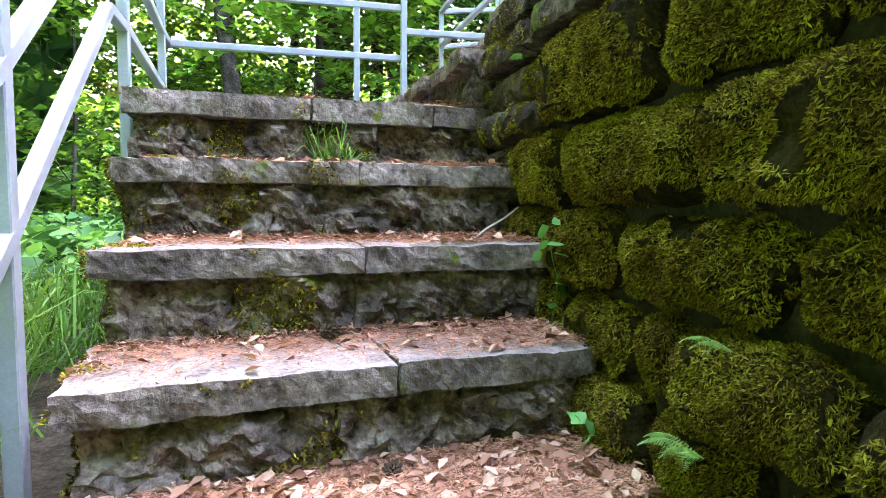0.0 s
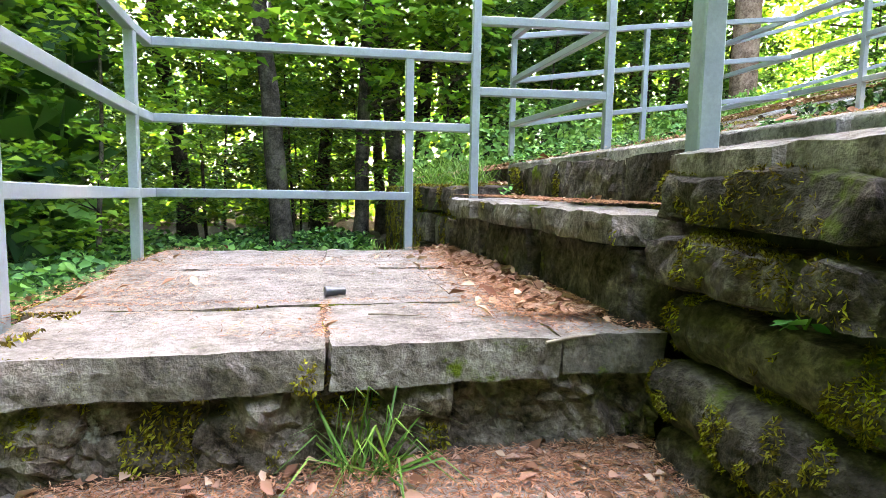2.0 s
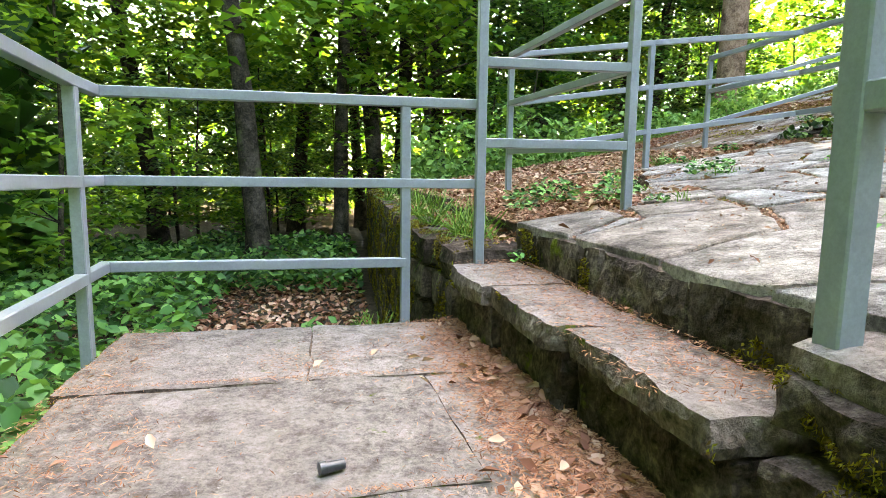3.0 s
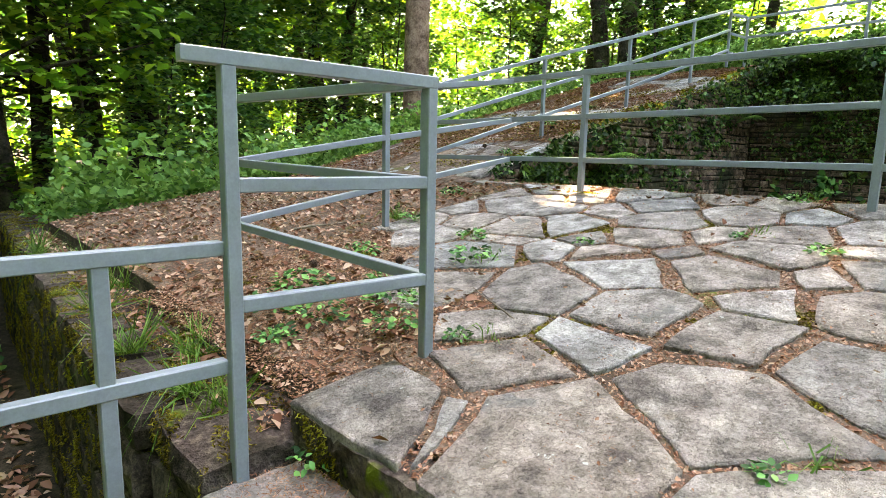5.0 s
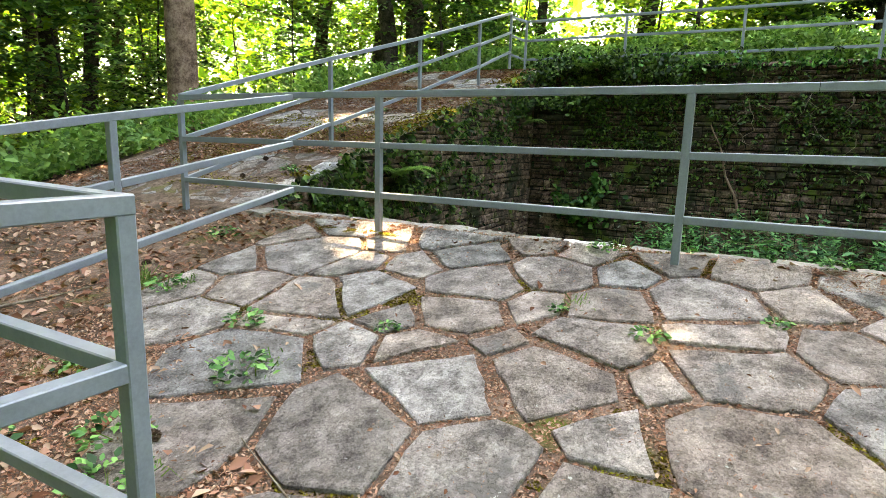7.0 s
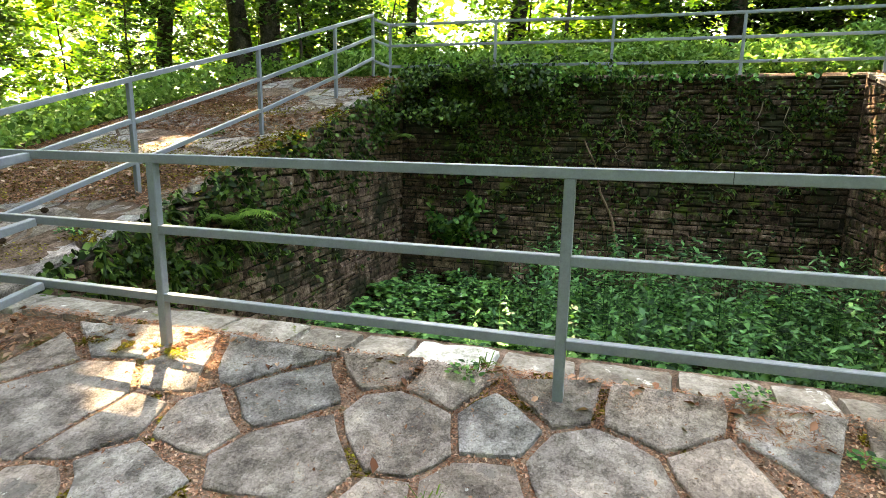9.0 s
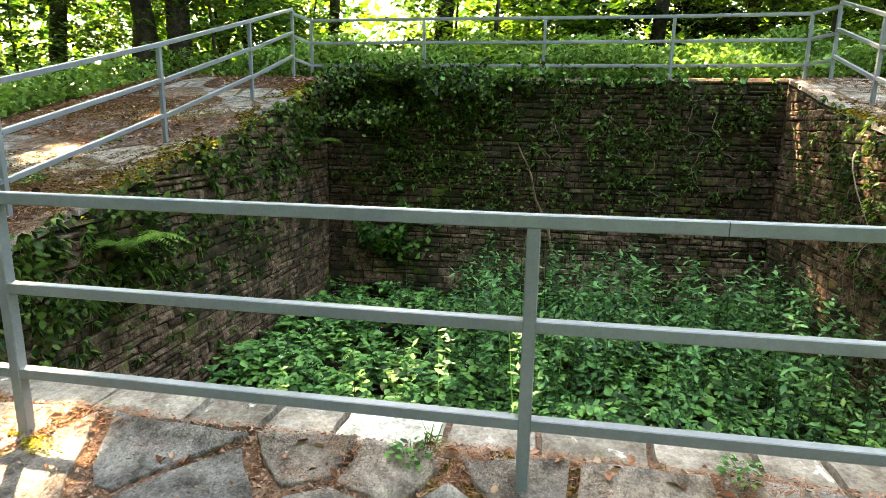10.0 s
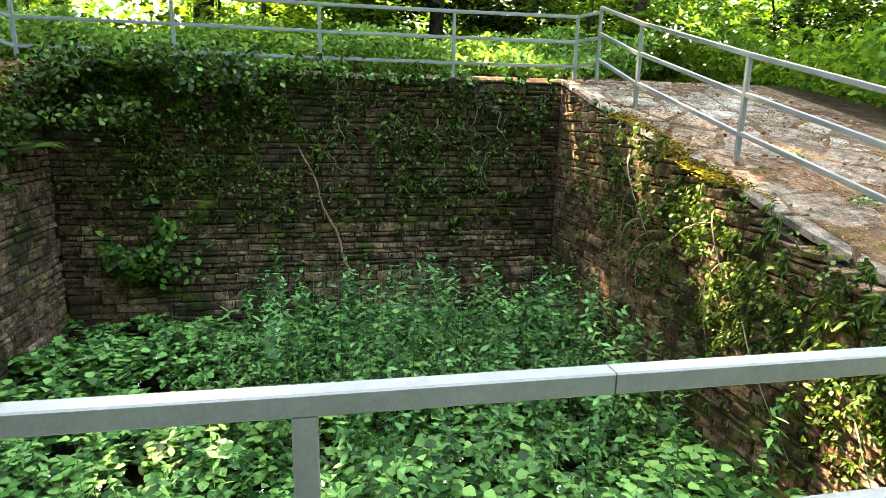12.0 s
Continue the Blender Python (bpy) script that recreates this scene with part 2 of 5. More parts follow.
def rock_mesh(sx, sy, sz, seg=0.06, amp=0.012, rnd=0.02, freq=6.0, seed=0.0, face_amp=0.0):
    """A worn block centred on the origin: rounded edges, noise on two scales; face_amp adds a hewn face towards -y and -x."""
    n = [max(2, int(round(s / seg))) for s in (sx, sy, sz)]
    index, verts, faces = {}, [], []
    half = Vector((sx / 2, sy / 2, sz / 2))
    inner = Vector([max(0.001, h - rnd) for h in half])

    def vert(i, j, k):
        if (i, j, k) in index:
            return index[i, j, k]
        p = Vector((sx * (i / n[0] - 0.5), sy * (j / n[1] - 0.5), sz * (k / n[2] - 0.5)))
        q = Vector([max(-a, min(a, c)) for a, c in zip(inner, p)])
        d = p - q
        if d.length > 1e-6:
            p = q + d.normalized() * rnd
        s = p + Vector((seed * 7.1, seed * 3.3, seed * 5.7))
        p = p + noise.noise_vector(s * freq) * amp + noise.noise_vector(s * freq * 2.9) * amp * 0.55 + noise.noise_vector(s * freq * 8.1) * amp * 0.3
        if face_amp and d.y < 0:
            p.y += (noise.noise(s * freq * 0.6) * 0.7 + noise.fractal(s * freq * 1.6, 0.55, 2.2, 5) * 0.55) * face_amp
        if face_amp and d.x < 0:
            p.x += (noise.noise(s * freq * 0.7) * 0.6 + noise.fractal(s * freq * 1.6, 0.55, 2.2, 5) * 0.5) * face_amp
        index[i, j, k] = len(verts)
        verts.append(p)
        return index[i, j, k]

    for a in range(3):
        u, v = (a + 1) % 3, (a + 2) % 3
        for side in (0, n[a]):
            for i in range(n[u]):
                for j in range(n[v]):
                    quad = []
                    for di, dj in ((0, 0), (1, 0), (1, 1), (0, 1)):
                        c = [0, 0, 0]
                        c[a], c[u], c[v] = side, i + di, j + dj
                        quad.append(vert(*c))
                    faces.append(quad if side else quad[::-1])
    me = bpy.data.meshes.new("block")
    me.from_pydata([tuple(v) for v in verts], [], faces)
    me.update()
    return me


def rock(name, x0, x1, y0, y1, z0, z1, mat, parent, **kw):
    me = rock_mesh(x1 - x0, y1 - y0, z1 - z0, **kw)
    ob = piece(name, me, mat, parent, smooth=False)
    # Worn tops stay light; sides get the stone with shade in its colour.
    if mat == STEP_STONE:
        me.materials.append(SHADED_EDGE_STONE)
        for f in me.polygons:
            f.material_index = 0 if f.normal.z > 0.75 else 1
    ob.location = Vector(((x0 + x1) / 2, (y0 + y1) / 2, (z0 + z1) / 2)) - (parent.location if parent else Vector())
    return ob


def tube(name, p, q, parent, w=0.04, mat=None, label=""):
    """A square steel tube with small chamfers from p to q."""
    p, q = Vector(p), Vector(q)
    d = (q - p).normalized()
    up = Vector((0, 0, 1)) if abs(d.z) < 0.9 else Vector((0, 1, 0))
    s = d.cross(up).normalized()
    u = s.cross(d)
    c, h = w * 0.08, w / 2
    ring = [(-h + c, -h), (h - c, -h), (h, -h + c), (h, h - c), (h - c, h), (-h + c, h), (-h, h - c), (-h, -h + c)]
    base = parent.location if parent else Vector()
    verts = [e + s * a + u * b - base for e in (p, q) for a, b in ring]
    faces = [[i, (i + 1) % 8, 8 + (i + 1) % 8, 8 + i] for i in range(8)] + [list(range(7, -1, -1)), list(range(8, 16))]
    return poly_part(name, verts, faces, mat or PAINT, parent, label)


def leaves(pts, size, rng, flat=0.5, long=1.5, heading=None, fold=0.25, spread=0.35, lobes=False):
    """Leaf blades at the points: vertices and quads; flat 1 lies level, 0 takes any turn."""
    n = len(pts)
    nor = rng.normal(size=(n, 3))
    nor /= np.linalg.norm(nor, axis=1)[:, None]
    nor = nor * (1 - flat) + np.array([0, 0, 1.0]) * flat
    nor /= np.linalg.norm(nor, axis=1)[:, None]
    a = rng.normal(size=(n, 3)) if heading is None else heading + rng.normal(size=(n, 3)) * 0.4
    a -= nor * (a * nor).sum(1)[:, None]
    a /= np.linalg.norm(a, axis=1)[:, None] + 1e-9
    b = np.cross(nor, a)
    s = (size * (1 + spread * rng.uniform(-1, 1, n)))[:, None]
    a, b, nor = a * s * long / 2, b * s / 2, nor * s * fold
    if lobes:
        v = np.stack([pts - a, pts - a * 0.2 + b + nor * 0.6, pts + a * 0.55 + b * 0.62 + nor * 0.3, pts + a, pts + a * 0.55 - b * 0.62 + nor * 0.3, pts - a * 0.2 - b + nor * 0.6], 1).reshape(-1, 3)
        k = np.arange(n)[:, None] * 6
        return v, np.concatenate([k + [0, 1, 2, 3], k + [0, 3, 4, 5]])
    v = np.stack([pts - a, pts + b + nor, pts + a, pts - b + nor], 1).reshape(-1, 3)
    return v, np.arange(4 * n).reshape(-1, 4)


def blades(pts, length, width, rng, lean=0.5, droop=0.3, away=None):
    """Grass or moss blades rising from the points: two quads each."""
    n = len(pts)
    d = rng.normal(size=(n, 3)) * lean
    d += np.array([0, 0, 1.0]) if away is None else away
    d /= np.linalg.norm(d, axis=1)[:, None]
    s = np.cross(d, rng.normal(size=(n, 3)))
    s /= np.linalg.norm(s, axis=1)[:, None] + 1e-9
    ln = (length * rng.uniform(0.55, 1.3, n))[:, None]
    mid = pts + d * ln * 0.55
    tip = pts + d * ln - np.array([0, 0, 1.0]) * ln * droop
    s = s * width / 2
    v = np.stack([pts - s, pts + s, mid + s * 0.8, mid - s * 0.8, tip + s * 0.15, tip - s * 0.15], 1).reshape(-1, 3)
    k = np.arange(n)[:, None] * 6
    return v, np.concatenate([k + [0, 1, 2, 3], k + [3, 2, 4, 5]])


def joined(sets):
    vs, fs, off = [], [], 0
    for v, f in sets:
        vs.append(v), fs.append(f + off)
        off += len(v)
    return np.concatenate(vs), np.concatenate(fs)


# ---- ground ----
def hill(x, y=0.0):
    """Height of the paved terrace and of the slope above it."""
    if x < 4.13:
        return -0.11 + 0.168 * (x - 1.08)
    if x < 6.0:
        return 0.402 + 0.29 * (x - 4.13)
    if x < 11.2:
        return 0.944 + 0.262 * (x - 6.0)
    return 2.306 + 0.03 * (x - 11.2)


def low(x, y):
    """Height of the forest floor below the walls."""
    t = max(0.0, min(1.0, (1.25 - y) / 1.4))
    return -1.6 - 0.72 * t * t * (3 - 2 * t) - 0.02 * min(30.0, max(0.0, -x - 1))


PIT = (4.5, 10.87, 0.26, 6.58)
PIT_FLOOR = -1.25


def ground_z(x, y):
    if x < 1.21:
        z = low(x, y)
    elif PIT[0] + 0.2 < x < PIT[1] + 0.2 and PIT[2] - 0.2 < y < PIT[3] + 0.2:
        z = PIT_FLOOR
    else:
        z = hill(x, y) - 0.006
        if 4.13 < x < 4.75 and -0.3 < y < 6.7:
            z = 0.385
        if y > 9.5:
            z -= min(1.6, 0.22 * (y - 9.5))
        if y < -3.5:
            z -= min(0.8, 0.15 * (-3.5 - y))
    far = max(0.0, math.hypot(x - 4, y - 4) - 14)
    bumpy = 0.03 + 0.012 * min(far, 25)
    if x < 1.21 or far > 0 or y > 9.5:
        z += noise.noise(Vector((x * 0.6, y * 0.6, 0))) * bumpy
    return z


def axis_values(fine_lo, fine_hi, step, extra):
    a = list(np.arange(fine_lo, fine_hi, step)) + list(extra)
    d, e = step, fine_hi
    while e < 400:
        d *= 1.25
        e += d
        a.append(e)
    d, e = step, fine_lo
    while e > -400:
        d *= 1.25
        e -= d
        a.append(e)
    return sorted(set(round(float(v), 3) for v in a))


gx = axis_values(-3, 14, 0.25, (1.2, 1.22, 4.69, 4.71, 11.06, 11.08))
gy = axis_values(-4, 12, 0.25, (0.05, 0.07, 6.77, 6.79))
gv = [(x, y, ground_z(x, y)) for y in gy for x in gx]
nx = len(gx)
gf = [[j * nx + i, j * nx + i + 1, (j + 1) * nx + i + 1, (j + 1) * nx + i] for j in range(len(gy) - 1) for i in range(nx - 1)]
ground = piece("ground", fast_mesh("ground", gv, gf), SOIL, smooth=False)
ground.data.materials.append(SHADED_SOIL)
# Floors under growth and in the pit get the soil with painted shade.
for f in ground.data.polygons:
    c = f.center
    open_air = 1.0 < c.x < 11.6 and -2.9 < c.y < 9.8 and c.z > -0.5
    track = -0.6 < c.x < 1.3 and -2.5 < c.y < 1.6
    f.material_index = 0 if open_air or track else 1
tagged(ground, "brown forest soil with needles and dead leaves", "ground", kind="structure")

# ---- stairs ----
STEPS = [(1.38, -1.29), (1.70, -1.04), (2.04, -0.785)]
BELOW = [(1.03, -1.535), (0.70, -1.785), (0.36, -2.035), (0.02, -2.28)]
WALL_X = 0.93


def turned(ob, skew, x=0.33):
    """Turns a step's stone about the middle of the flight: the flight is laid slightly askew."""
    ob.rotation_euler.z = math.atan(skew)
    ob.location.y += skew * (ob.location.x - x)
    return ob


SKEW = [0.12, 0.12, 0.12, 0.12, 0.12, 0.09, 0.06]
stairs = empty("stairs", (0, 0, -1.6), "worn sandstone steps with mossy hewn risers and litter", "stairs", kind="structure")
for i, (y, z) in enumerate(BELOW + STEPS):
    nexty = (BELOW + STEPS + [(2.38, -0.525)])[i + 1][0]
    left = (-0.3, -0.3, -0.3, -0.3, -0.27, -0.29, -0.33)[i]
    cut = (0.1, 0.35, 0.22, 0.3, 0.42, 0.38, 0.4)[i]
    for a, b in ((left, cut - 0.001), (cut + 0.001, WALL_X + 0.03)):
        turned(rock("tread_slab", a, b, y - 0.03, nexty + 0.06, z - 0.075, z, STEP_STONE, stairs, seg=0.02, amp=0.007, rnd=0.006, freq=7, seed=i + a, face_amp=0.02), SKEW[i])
    edges = [left + 0.03, left + 0.45 + 0.1 * (i % 3), 0.62 - 0.12 * (i % 2), WALL_X + 0.02]
    for j in range(3):
        turned(rock("riser_block", edges[j], edges[j + 1] + 0.004, y + 0.005, y + 0.30, z - 0.27, z - 0.07, RISER_STONE, stairs, seg=0.017, amp=0.014, rnd=0.012, freq=8, seed=i * 3 + j + 0.5, face_amp=0.065), SKEW[i])

landing = empty("landing", (0, 3.2, -0.6), "flagged stone landing strewn with needles", "landing", kind="structure")
rows_l = [(2.35, 2.74, (-0.39, 0.25, 0.73, 0.98)), (2.74, 3.42, (-0.46, 0.58, 0.98)), (3.42, 4.07, (-0.52, 0.2, 0.98))]
for i, (y0, y1, xs) in enumerate(rows_l):
    for j in range(len(xs) - 1):
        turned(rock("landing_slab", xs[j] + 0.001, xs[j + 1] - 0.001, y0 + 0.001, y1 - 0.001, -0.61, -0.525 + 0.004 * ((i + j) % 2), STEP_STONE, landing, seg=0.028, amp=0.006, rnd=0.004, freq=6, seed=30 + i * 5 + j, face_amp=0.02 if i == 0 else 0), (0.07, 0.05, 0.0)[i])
rock("joint_fill", -0.38, 0.98, 2.42, 4.02, -0.60, -0.5335, SOIL, landing, seg=0.2, amp=0.001, rnd=0.004, seed=29)
for j, (a, b) in enumerate(((-0.37, 0.02), (0.02, 0.5), (0.5, 0.98))):
    turned(rock("riser_block", a, b + 0.004, 2.395, 2.75, -0.80, -0.605, RISER_STONE, landing, seg=0.017, amp=0.014, rnd=0.012, freq=8, seed=50 + j, face_amp=0.065), 0.07)
for j, (y0, y1) in enumerate(((2.75, 3.2), (3.2, 3.62), (3.62, 4.03))):
    for k, (z0, z1) in enumerate(((-1.7, -1.35), (-1.35, -1.0), (-1.0, -0.61))):
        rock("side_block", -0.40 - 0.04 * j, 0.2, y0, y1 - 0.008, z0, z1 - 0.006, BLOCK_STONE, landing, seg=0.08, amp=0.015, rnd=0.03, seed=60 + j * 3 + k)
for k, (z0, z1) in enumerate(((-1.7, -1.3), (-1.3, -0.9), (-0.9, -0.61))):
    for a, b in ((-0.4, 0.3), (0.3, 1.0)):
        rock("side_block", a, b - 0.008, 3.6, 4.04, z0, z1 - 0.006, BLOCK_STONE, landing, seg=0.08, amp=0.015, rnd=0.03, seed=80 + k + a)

# side steps from the landing to the terrace
side_steps = empty("side_steps", (0.95, 3.2, -0.5), "two low stone side steps with damp mossy faces", "steps", kind="structure")
ys = [2.44, 3.02, 3.56, 4.05]
for j in range(3):
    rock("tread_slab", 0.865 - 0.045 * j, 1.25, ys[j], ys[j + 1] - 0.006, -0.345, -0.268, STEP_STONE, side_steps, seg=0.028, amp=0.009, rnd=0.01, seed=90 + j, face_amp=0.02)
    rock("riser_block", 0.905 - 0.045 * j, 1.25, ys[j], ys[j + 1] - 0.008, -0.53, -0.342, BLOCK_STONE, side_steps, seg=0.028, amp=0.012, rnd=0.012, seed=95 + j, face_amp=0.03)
ys2 = [2.5, 2.86, 3.3, 3.7, 4.12]
for j in range(4):
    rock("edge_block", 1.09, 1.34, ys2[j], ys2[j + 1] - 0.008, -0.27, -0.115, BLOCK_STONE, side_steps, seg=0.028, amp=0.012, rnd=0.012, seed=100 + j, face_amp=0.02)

# ---- mossy retaining walls ----
mossy_wall = empty("wall_mossy", (1.2, 0.9, -1.5), "retaining wall of large stone blocks thick with moss", "wall", kind="structure")
COURSES = [
    (-2.4, -2.05, (-2.2, -1.5, -0.9, -0.2, 0.5, 1.2, 1.8, 2.36)), (-2.05, -1.72, (-2.2, -1.7, -1.1, -0.5, 0.1, 0.75, 1.3, 1.9, 2.36)),
    (-1.72, -1.35, (-2.2, -1.4, -0.8, -0.1, 0.45, 0.84, 1.2, 1.6, 2.0, 2.36)), (-1.35, -1.15, (-2.2, -1.6, -1.0, -0.35, 0.25, 0.69, 1.1, 1.27, 1.62, 2.0, 2.38)),
    (-1.15, -0.93, (-2.2, -1.7, -1.2, -0.6, -0.1, 0.4, 0.82, 1.34, 1.75, 2.38)), (-0.93, -0.69, (-2.2, -1.5, -0.95, -0.45, 0.0, 0.5, 1.03, 1.65, 2.04, 2.4)),
    (-0.69, -0.42, (-2.2, -1.7, -1.1, -0.6, -0.05, 0.36, 0.76, 1.2, 1.77)), (-0.42, -0.3, (-2.2, -1.55, -0.9, -0.3, 0.3, 0.86, 1.42, 1.85, 2.0, 2.42)),
    (-0.3, -0.172, (-2.2, -1.6, -1.0, -0.4, 0.2, 0.8, 1.41, 1.87, 2.19, 2.45))]
END_COURSES = [(-0.69, -0.575, (1.78, 2.41)), (-0.575, -0.42, (1.78, 2.43))]
rw = random.Random(5)
moss_hosts = []
for c, (z0, z1, ys_) in enumerate(COURSES + END_COURSES):
    for j in range(len(ys_) - 1):
        off = rw.uniform(-0.025, 0.025)
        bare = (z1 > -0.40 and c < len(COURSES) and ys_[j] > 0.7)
        block = rock("stone_block", WALL_X + 0.015 + off, WALL_X + 0.36, ys_[j] + 0.016, ys_[j + 1] - 0.016, z0 + 0.013, z1 - 0.013, BLOCK_STONE if bare or (ys_[j] > 1.76 and z1 > -0.7) else SHADED_MOSSY_STONE, mossy_wall,
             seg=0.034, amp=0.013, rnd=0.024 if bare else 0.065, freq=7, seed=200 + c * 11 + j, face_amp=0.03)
        if ys_[j + 1] > 0.2 and z1 > -1.75:
            moss_hosts.append((block, (0.5 if ys_[j + 1] > 2.4 else 0.14) if bare else 0.59 if ys_[j] > 1.76 and z1 > -0.7 else 1.0, 1.0))
for j, (a, b) in enumerate(((-2.2, -1.3), (-1.3, -0.5), (-0.5, 0.3), (0.3, 0.95), (0.95, 1.6), (1.6, 2.1), (2.1, 2.44))):
    slab = rock("cap_slab", WALL_X + 0.05, WALL_X + 0.34, a, b - 0.012, -0.215, -0.118, STEP_STONE, mossy_wall, seg=0.04, amp=0.008, rnd=0.02, freq=7, seed=260 + j)
    slab.rotation_euler.y = -0.13
backing = rock("wall_core", WALL_X + 0.1, WALL_X + 0.4, -2.2, 2.36, -2.4, -0.21, MORTAR, mossy_wall, seg=0.4, amp=0.0, rnd=0.01)

far_wall = empty("wall_edge", (1.0, 7, -1.5), "old dry stone terrace edge overgrown with moss", "wall", kind="structure")
for c, (z0, z1) in enumerate(((-1.75, -1.4), (-1.4, -1.1), (-1.1, -0.82), (-0.82, -0.55), (-0.55, -0.36), (-0.36, -0.2))):
    y = 4.07
    while y < 12:
        w = rw.uniform(0.3, 0.62)
        x = 0.72 + 0.035 * (y - 4) if y > 4.3 else 0.8
        x += rw.uniform(-0.02, 0.02)
        block = rock("stone_block", x, x + 0.5, y, y + w - 0.01, z0 + 0.004, z1 - 0.004, BLOCK_STONE, far_wall, seg=0.09, amp=0.016, rnd=0.035, seed=300 + c + y)
        moss_hosts.append((block, 0.55, 0.22))
        y += w

# ---- pit walls ----
rp = random.Random(11)


def chipped(rng, sx, sy, sz):
    """A hewn wall stone, its front towards -y: a box whose front edges are chamfered unevenly."""
    c = lambda: rng.uniform(0.003, 0.012)
    j = lambda: rng.uniform(-0.006, 0.006)
    x, z = sx / 2, sz / 2
    back = [(-x, sy, -z), (x, sy, -z), (x, sy, z), (-x, sy, z)]
    mid = [(-x, 0.014, -z), (x, 0.014, -z), (x, 0.014, z), (-x, 0.014, z)]
    front = [(-x + c(), j(), -z + c()), (x - c(), j(), -z + c()), (x - c(), j(), z - c()), (-x + c(), j(), z - c())]
    ctr = (rng.uniform(-0.2, 0.2) * sx, -rng.uniform(0.0, 0.01), rng.uniform(-0.2, 0.2) * sz)
    v = back + mid + front + [ctr]
    f = []
    for a in (0, 4):
        f += [[a + i, a + 4 + i, a + 4 + (i + 1) % 4, a + (i + 1) % 4] for i in range(4)]
    f += [[8 + i, 12, 8 + (i + 1) % 4] for i in range(4)]
    return v, f


def stone_wall(name, start, along, length, bottom, top_of, label, course=(0.06, 0.14), pick=(0, 1e9)):
    """A coursed rubble wall: start at one end of its face, running along; stones past 300 are joined into one part."""
    along = Vector(along).normalized()
    normal = Vector((along.y, -along.x, 0))
    m = Matrix(((along.x, -normal.x, 0, 0), (along.y, -normal.y, 0, 0), (0, 0, 1, 0), (0, 0, 0, 1)))
    wall = empty(name, (start[0], start[1], bottom), label, "wall", kind="structure")
    zmax = max(top_of(0), top_of(length))
    z, count = bottom, 0
    rest_v, rest_f = [], []
    while z < zmax:
        h = rp.uniform(*course)
        u = -rp.uniform(0, 0.3)
        while u < length:
            w = rp.uniform(0.12, 0.4)
            a, b = max(u, 0), min(u + w, length)
            u += w
            zt = min(top_of(a), top_of(b))
            if b - a < 0.06 or z > zt - 0.03:
                continue
            hh = min(h, zt - z)
            parts_ = [(z, hh)]
            if hh > 0.1 and rp.random() < 0.3:
                cut = hh * rp.uniform(0.38, 0.62)
                parts_ = [(z, cut), (z + cut, hh - cut)]
            for zz, hh in parts_:
              v, f = chipped(rp, b - a - rp.uniform(0.008, 0.02), 0.2, hh - rp.uniform(0.007, 0.018))
              depth = rp.uniform(-0.01, 0.014)
              local = Vector(((a + b) / 2, 0, zz + hh / 2 - bottom)) + Vector((0, -depth, rp.uniform(-0.006, 0.006)))
              tilt = Matrix.Rotation(rp.uniform(-0.05, 0.05), 4, "Y")
              place = Matrix.Translation(m @ local) @ m @ tilt
              seen = pick[0] <= (a + b) / 2 <= pick[1] and zz > -0.9
              if seen and count < 300:
                  ob = poly_part("wall_stone", v, f, PIT_STONE, wall)
                  ob.matrix_local = place
                  count += 1
              else:
                  o = len(rest_v)
                  rest_v += [place @ Vector(p) for p in v]
                  rest_f += [[o + i for i in q] for q in f]
        z += h
    if rest_v:
        tagged(poly_part("wall_stones", rest_v, rest_f, PIT_STONE, wall), kind="stuff")
    # core behind the faces
    core = [Vector((u, d, zz - bottom)) for u, zz in ((0, bottom), (length, bottom), (length, top_of(length) - 0.03), (0, top_of(0) - 0.03)) for d in (0.03, 0.42)]
    poly_part("wall_core", [m @ p for p in core], [[0, 2, 4, 6], [1, 7, 5, 3], [0, 1, 3, 2], [2, 3, 5, 4], [4, 5, 7, 6], [6, 7, 1, 0]], MORTAR, wall)
    return wall


X0, X1, Y0, Y1 = PIT
stone_wall("wall_pit_back", (X1, Y1), (0, -1, 0), Y1 - Y0, PIT_FLOOR, lambda u: 2.24, "pit wall of coursed red-grey rubble with creepers", pick=(0.3, 6))
stone_wall("wall_pit_north", (X0, Y1), (1, 0, 0), X1 - X0, PIT_FLOOR, lambda u: hill(X0 + u) - 0.05, "pit wall of coursed rubble under a sloping top", pick=(1.4, 7))
stone_wall("wall_pit_south", (X1, Y0), (-1, 0, 0), X1 - X0, PIT_FLOOR, lambda u: hill(X1 - u) - 0.05, "sunlit rubble pit wall hung with plants", pick=(0, 5))
stone_wall("wall_pit_front", (X0, Y0), (0, 1, 0), Y1 - Y0, PIT_FLOOR, lambda u: 0.38, "rubble wall under the coping", pick=(9, 9))


# ---- railings ----
def railing(name, at, label):
    return empty(name, at, label, "railing", "grey steel railings")


def run(fence, stations, offsets=(0.9, 0.575, 0.25), first=True, last=True, w=0.04, foot=0.03):
    """Posts at the stations (x, y, base) and rails between them, at the given heights above the base."""
    for x, y, z in stations[0 if first else 1:len(stations) if last else -1]:
        tube("post", (x, y, z - foot), (x, y, z + offsets[0] - w / 2), fence, w)
    for (xa, ya, za), (xb, yb, zb) in zip(stations, stations[1:]):
        for k, o in enumerate(offsets):
            cut = 0.0 if k == 0 else 0.021
            d = Vector((xb - xa, yb - ya, 0)).normalized() * cut
            tube("rail", (xa + d.x, ya + d.y, za + o), (xb - d.x, yb - d.y, zb + o), fence, w if k == 0 else w * 0.96)


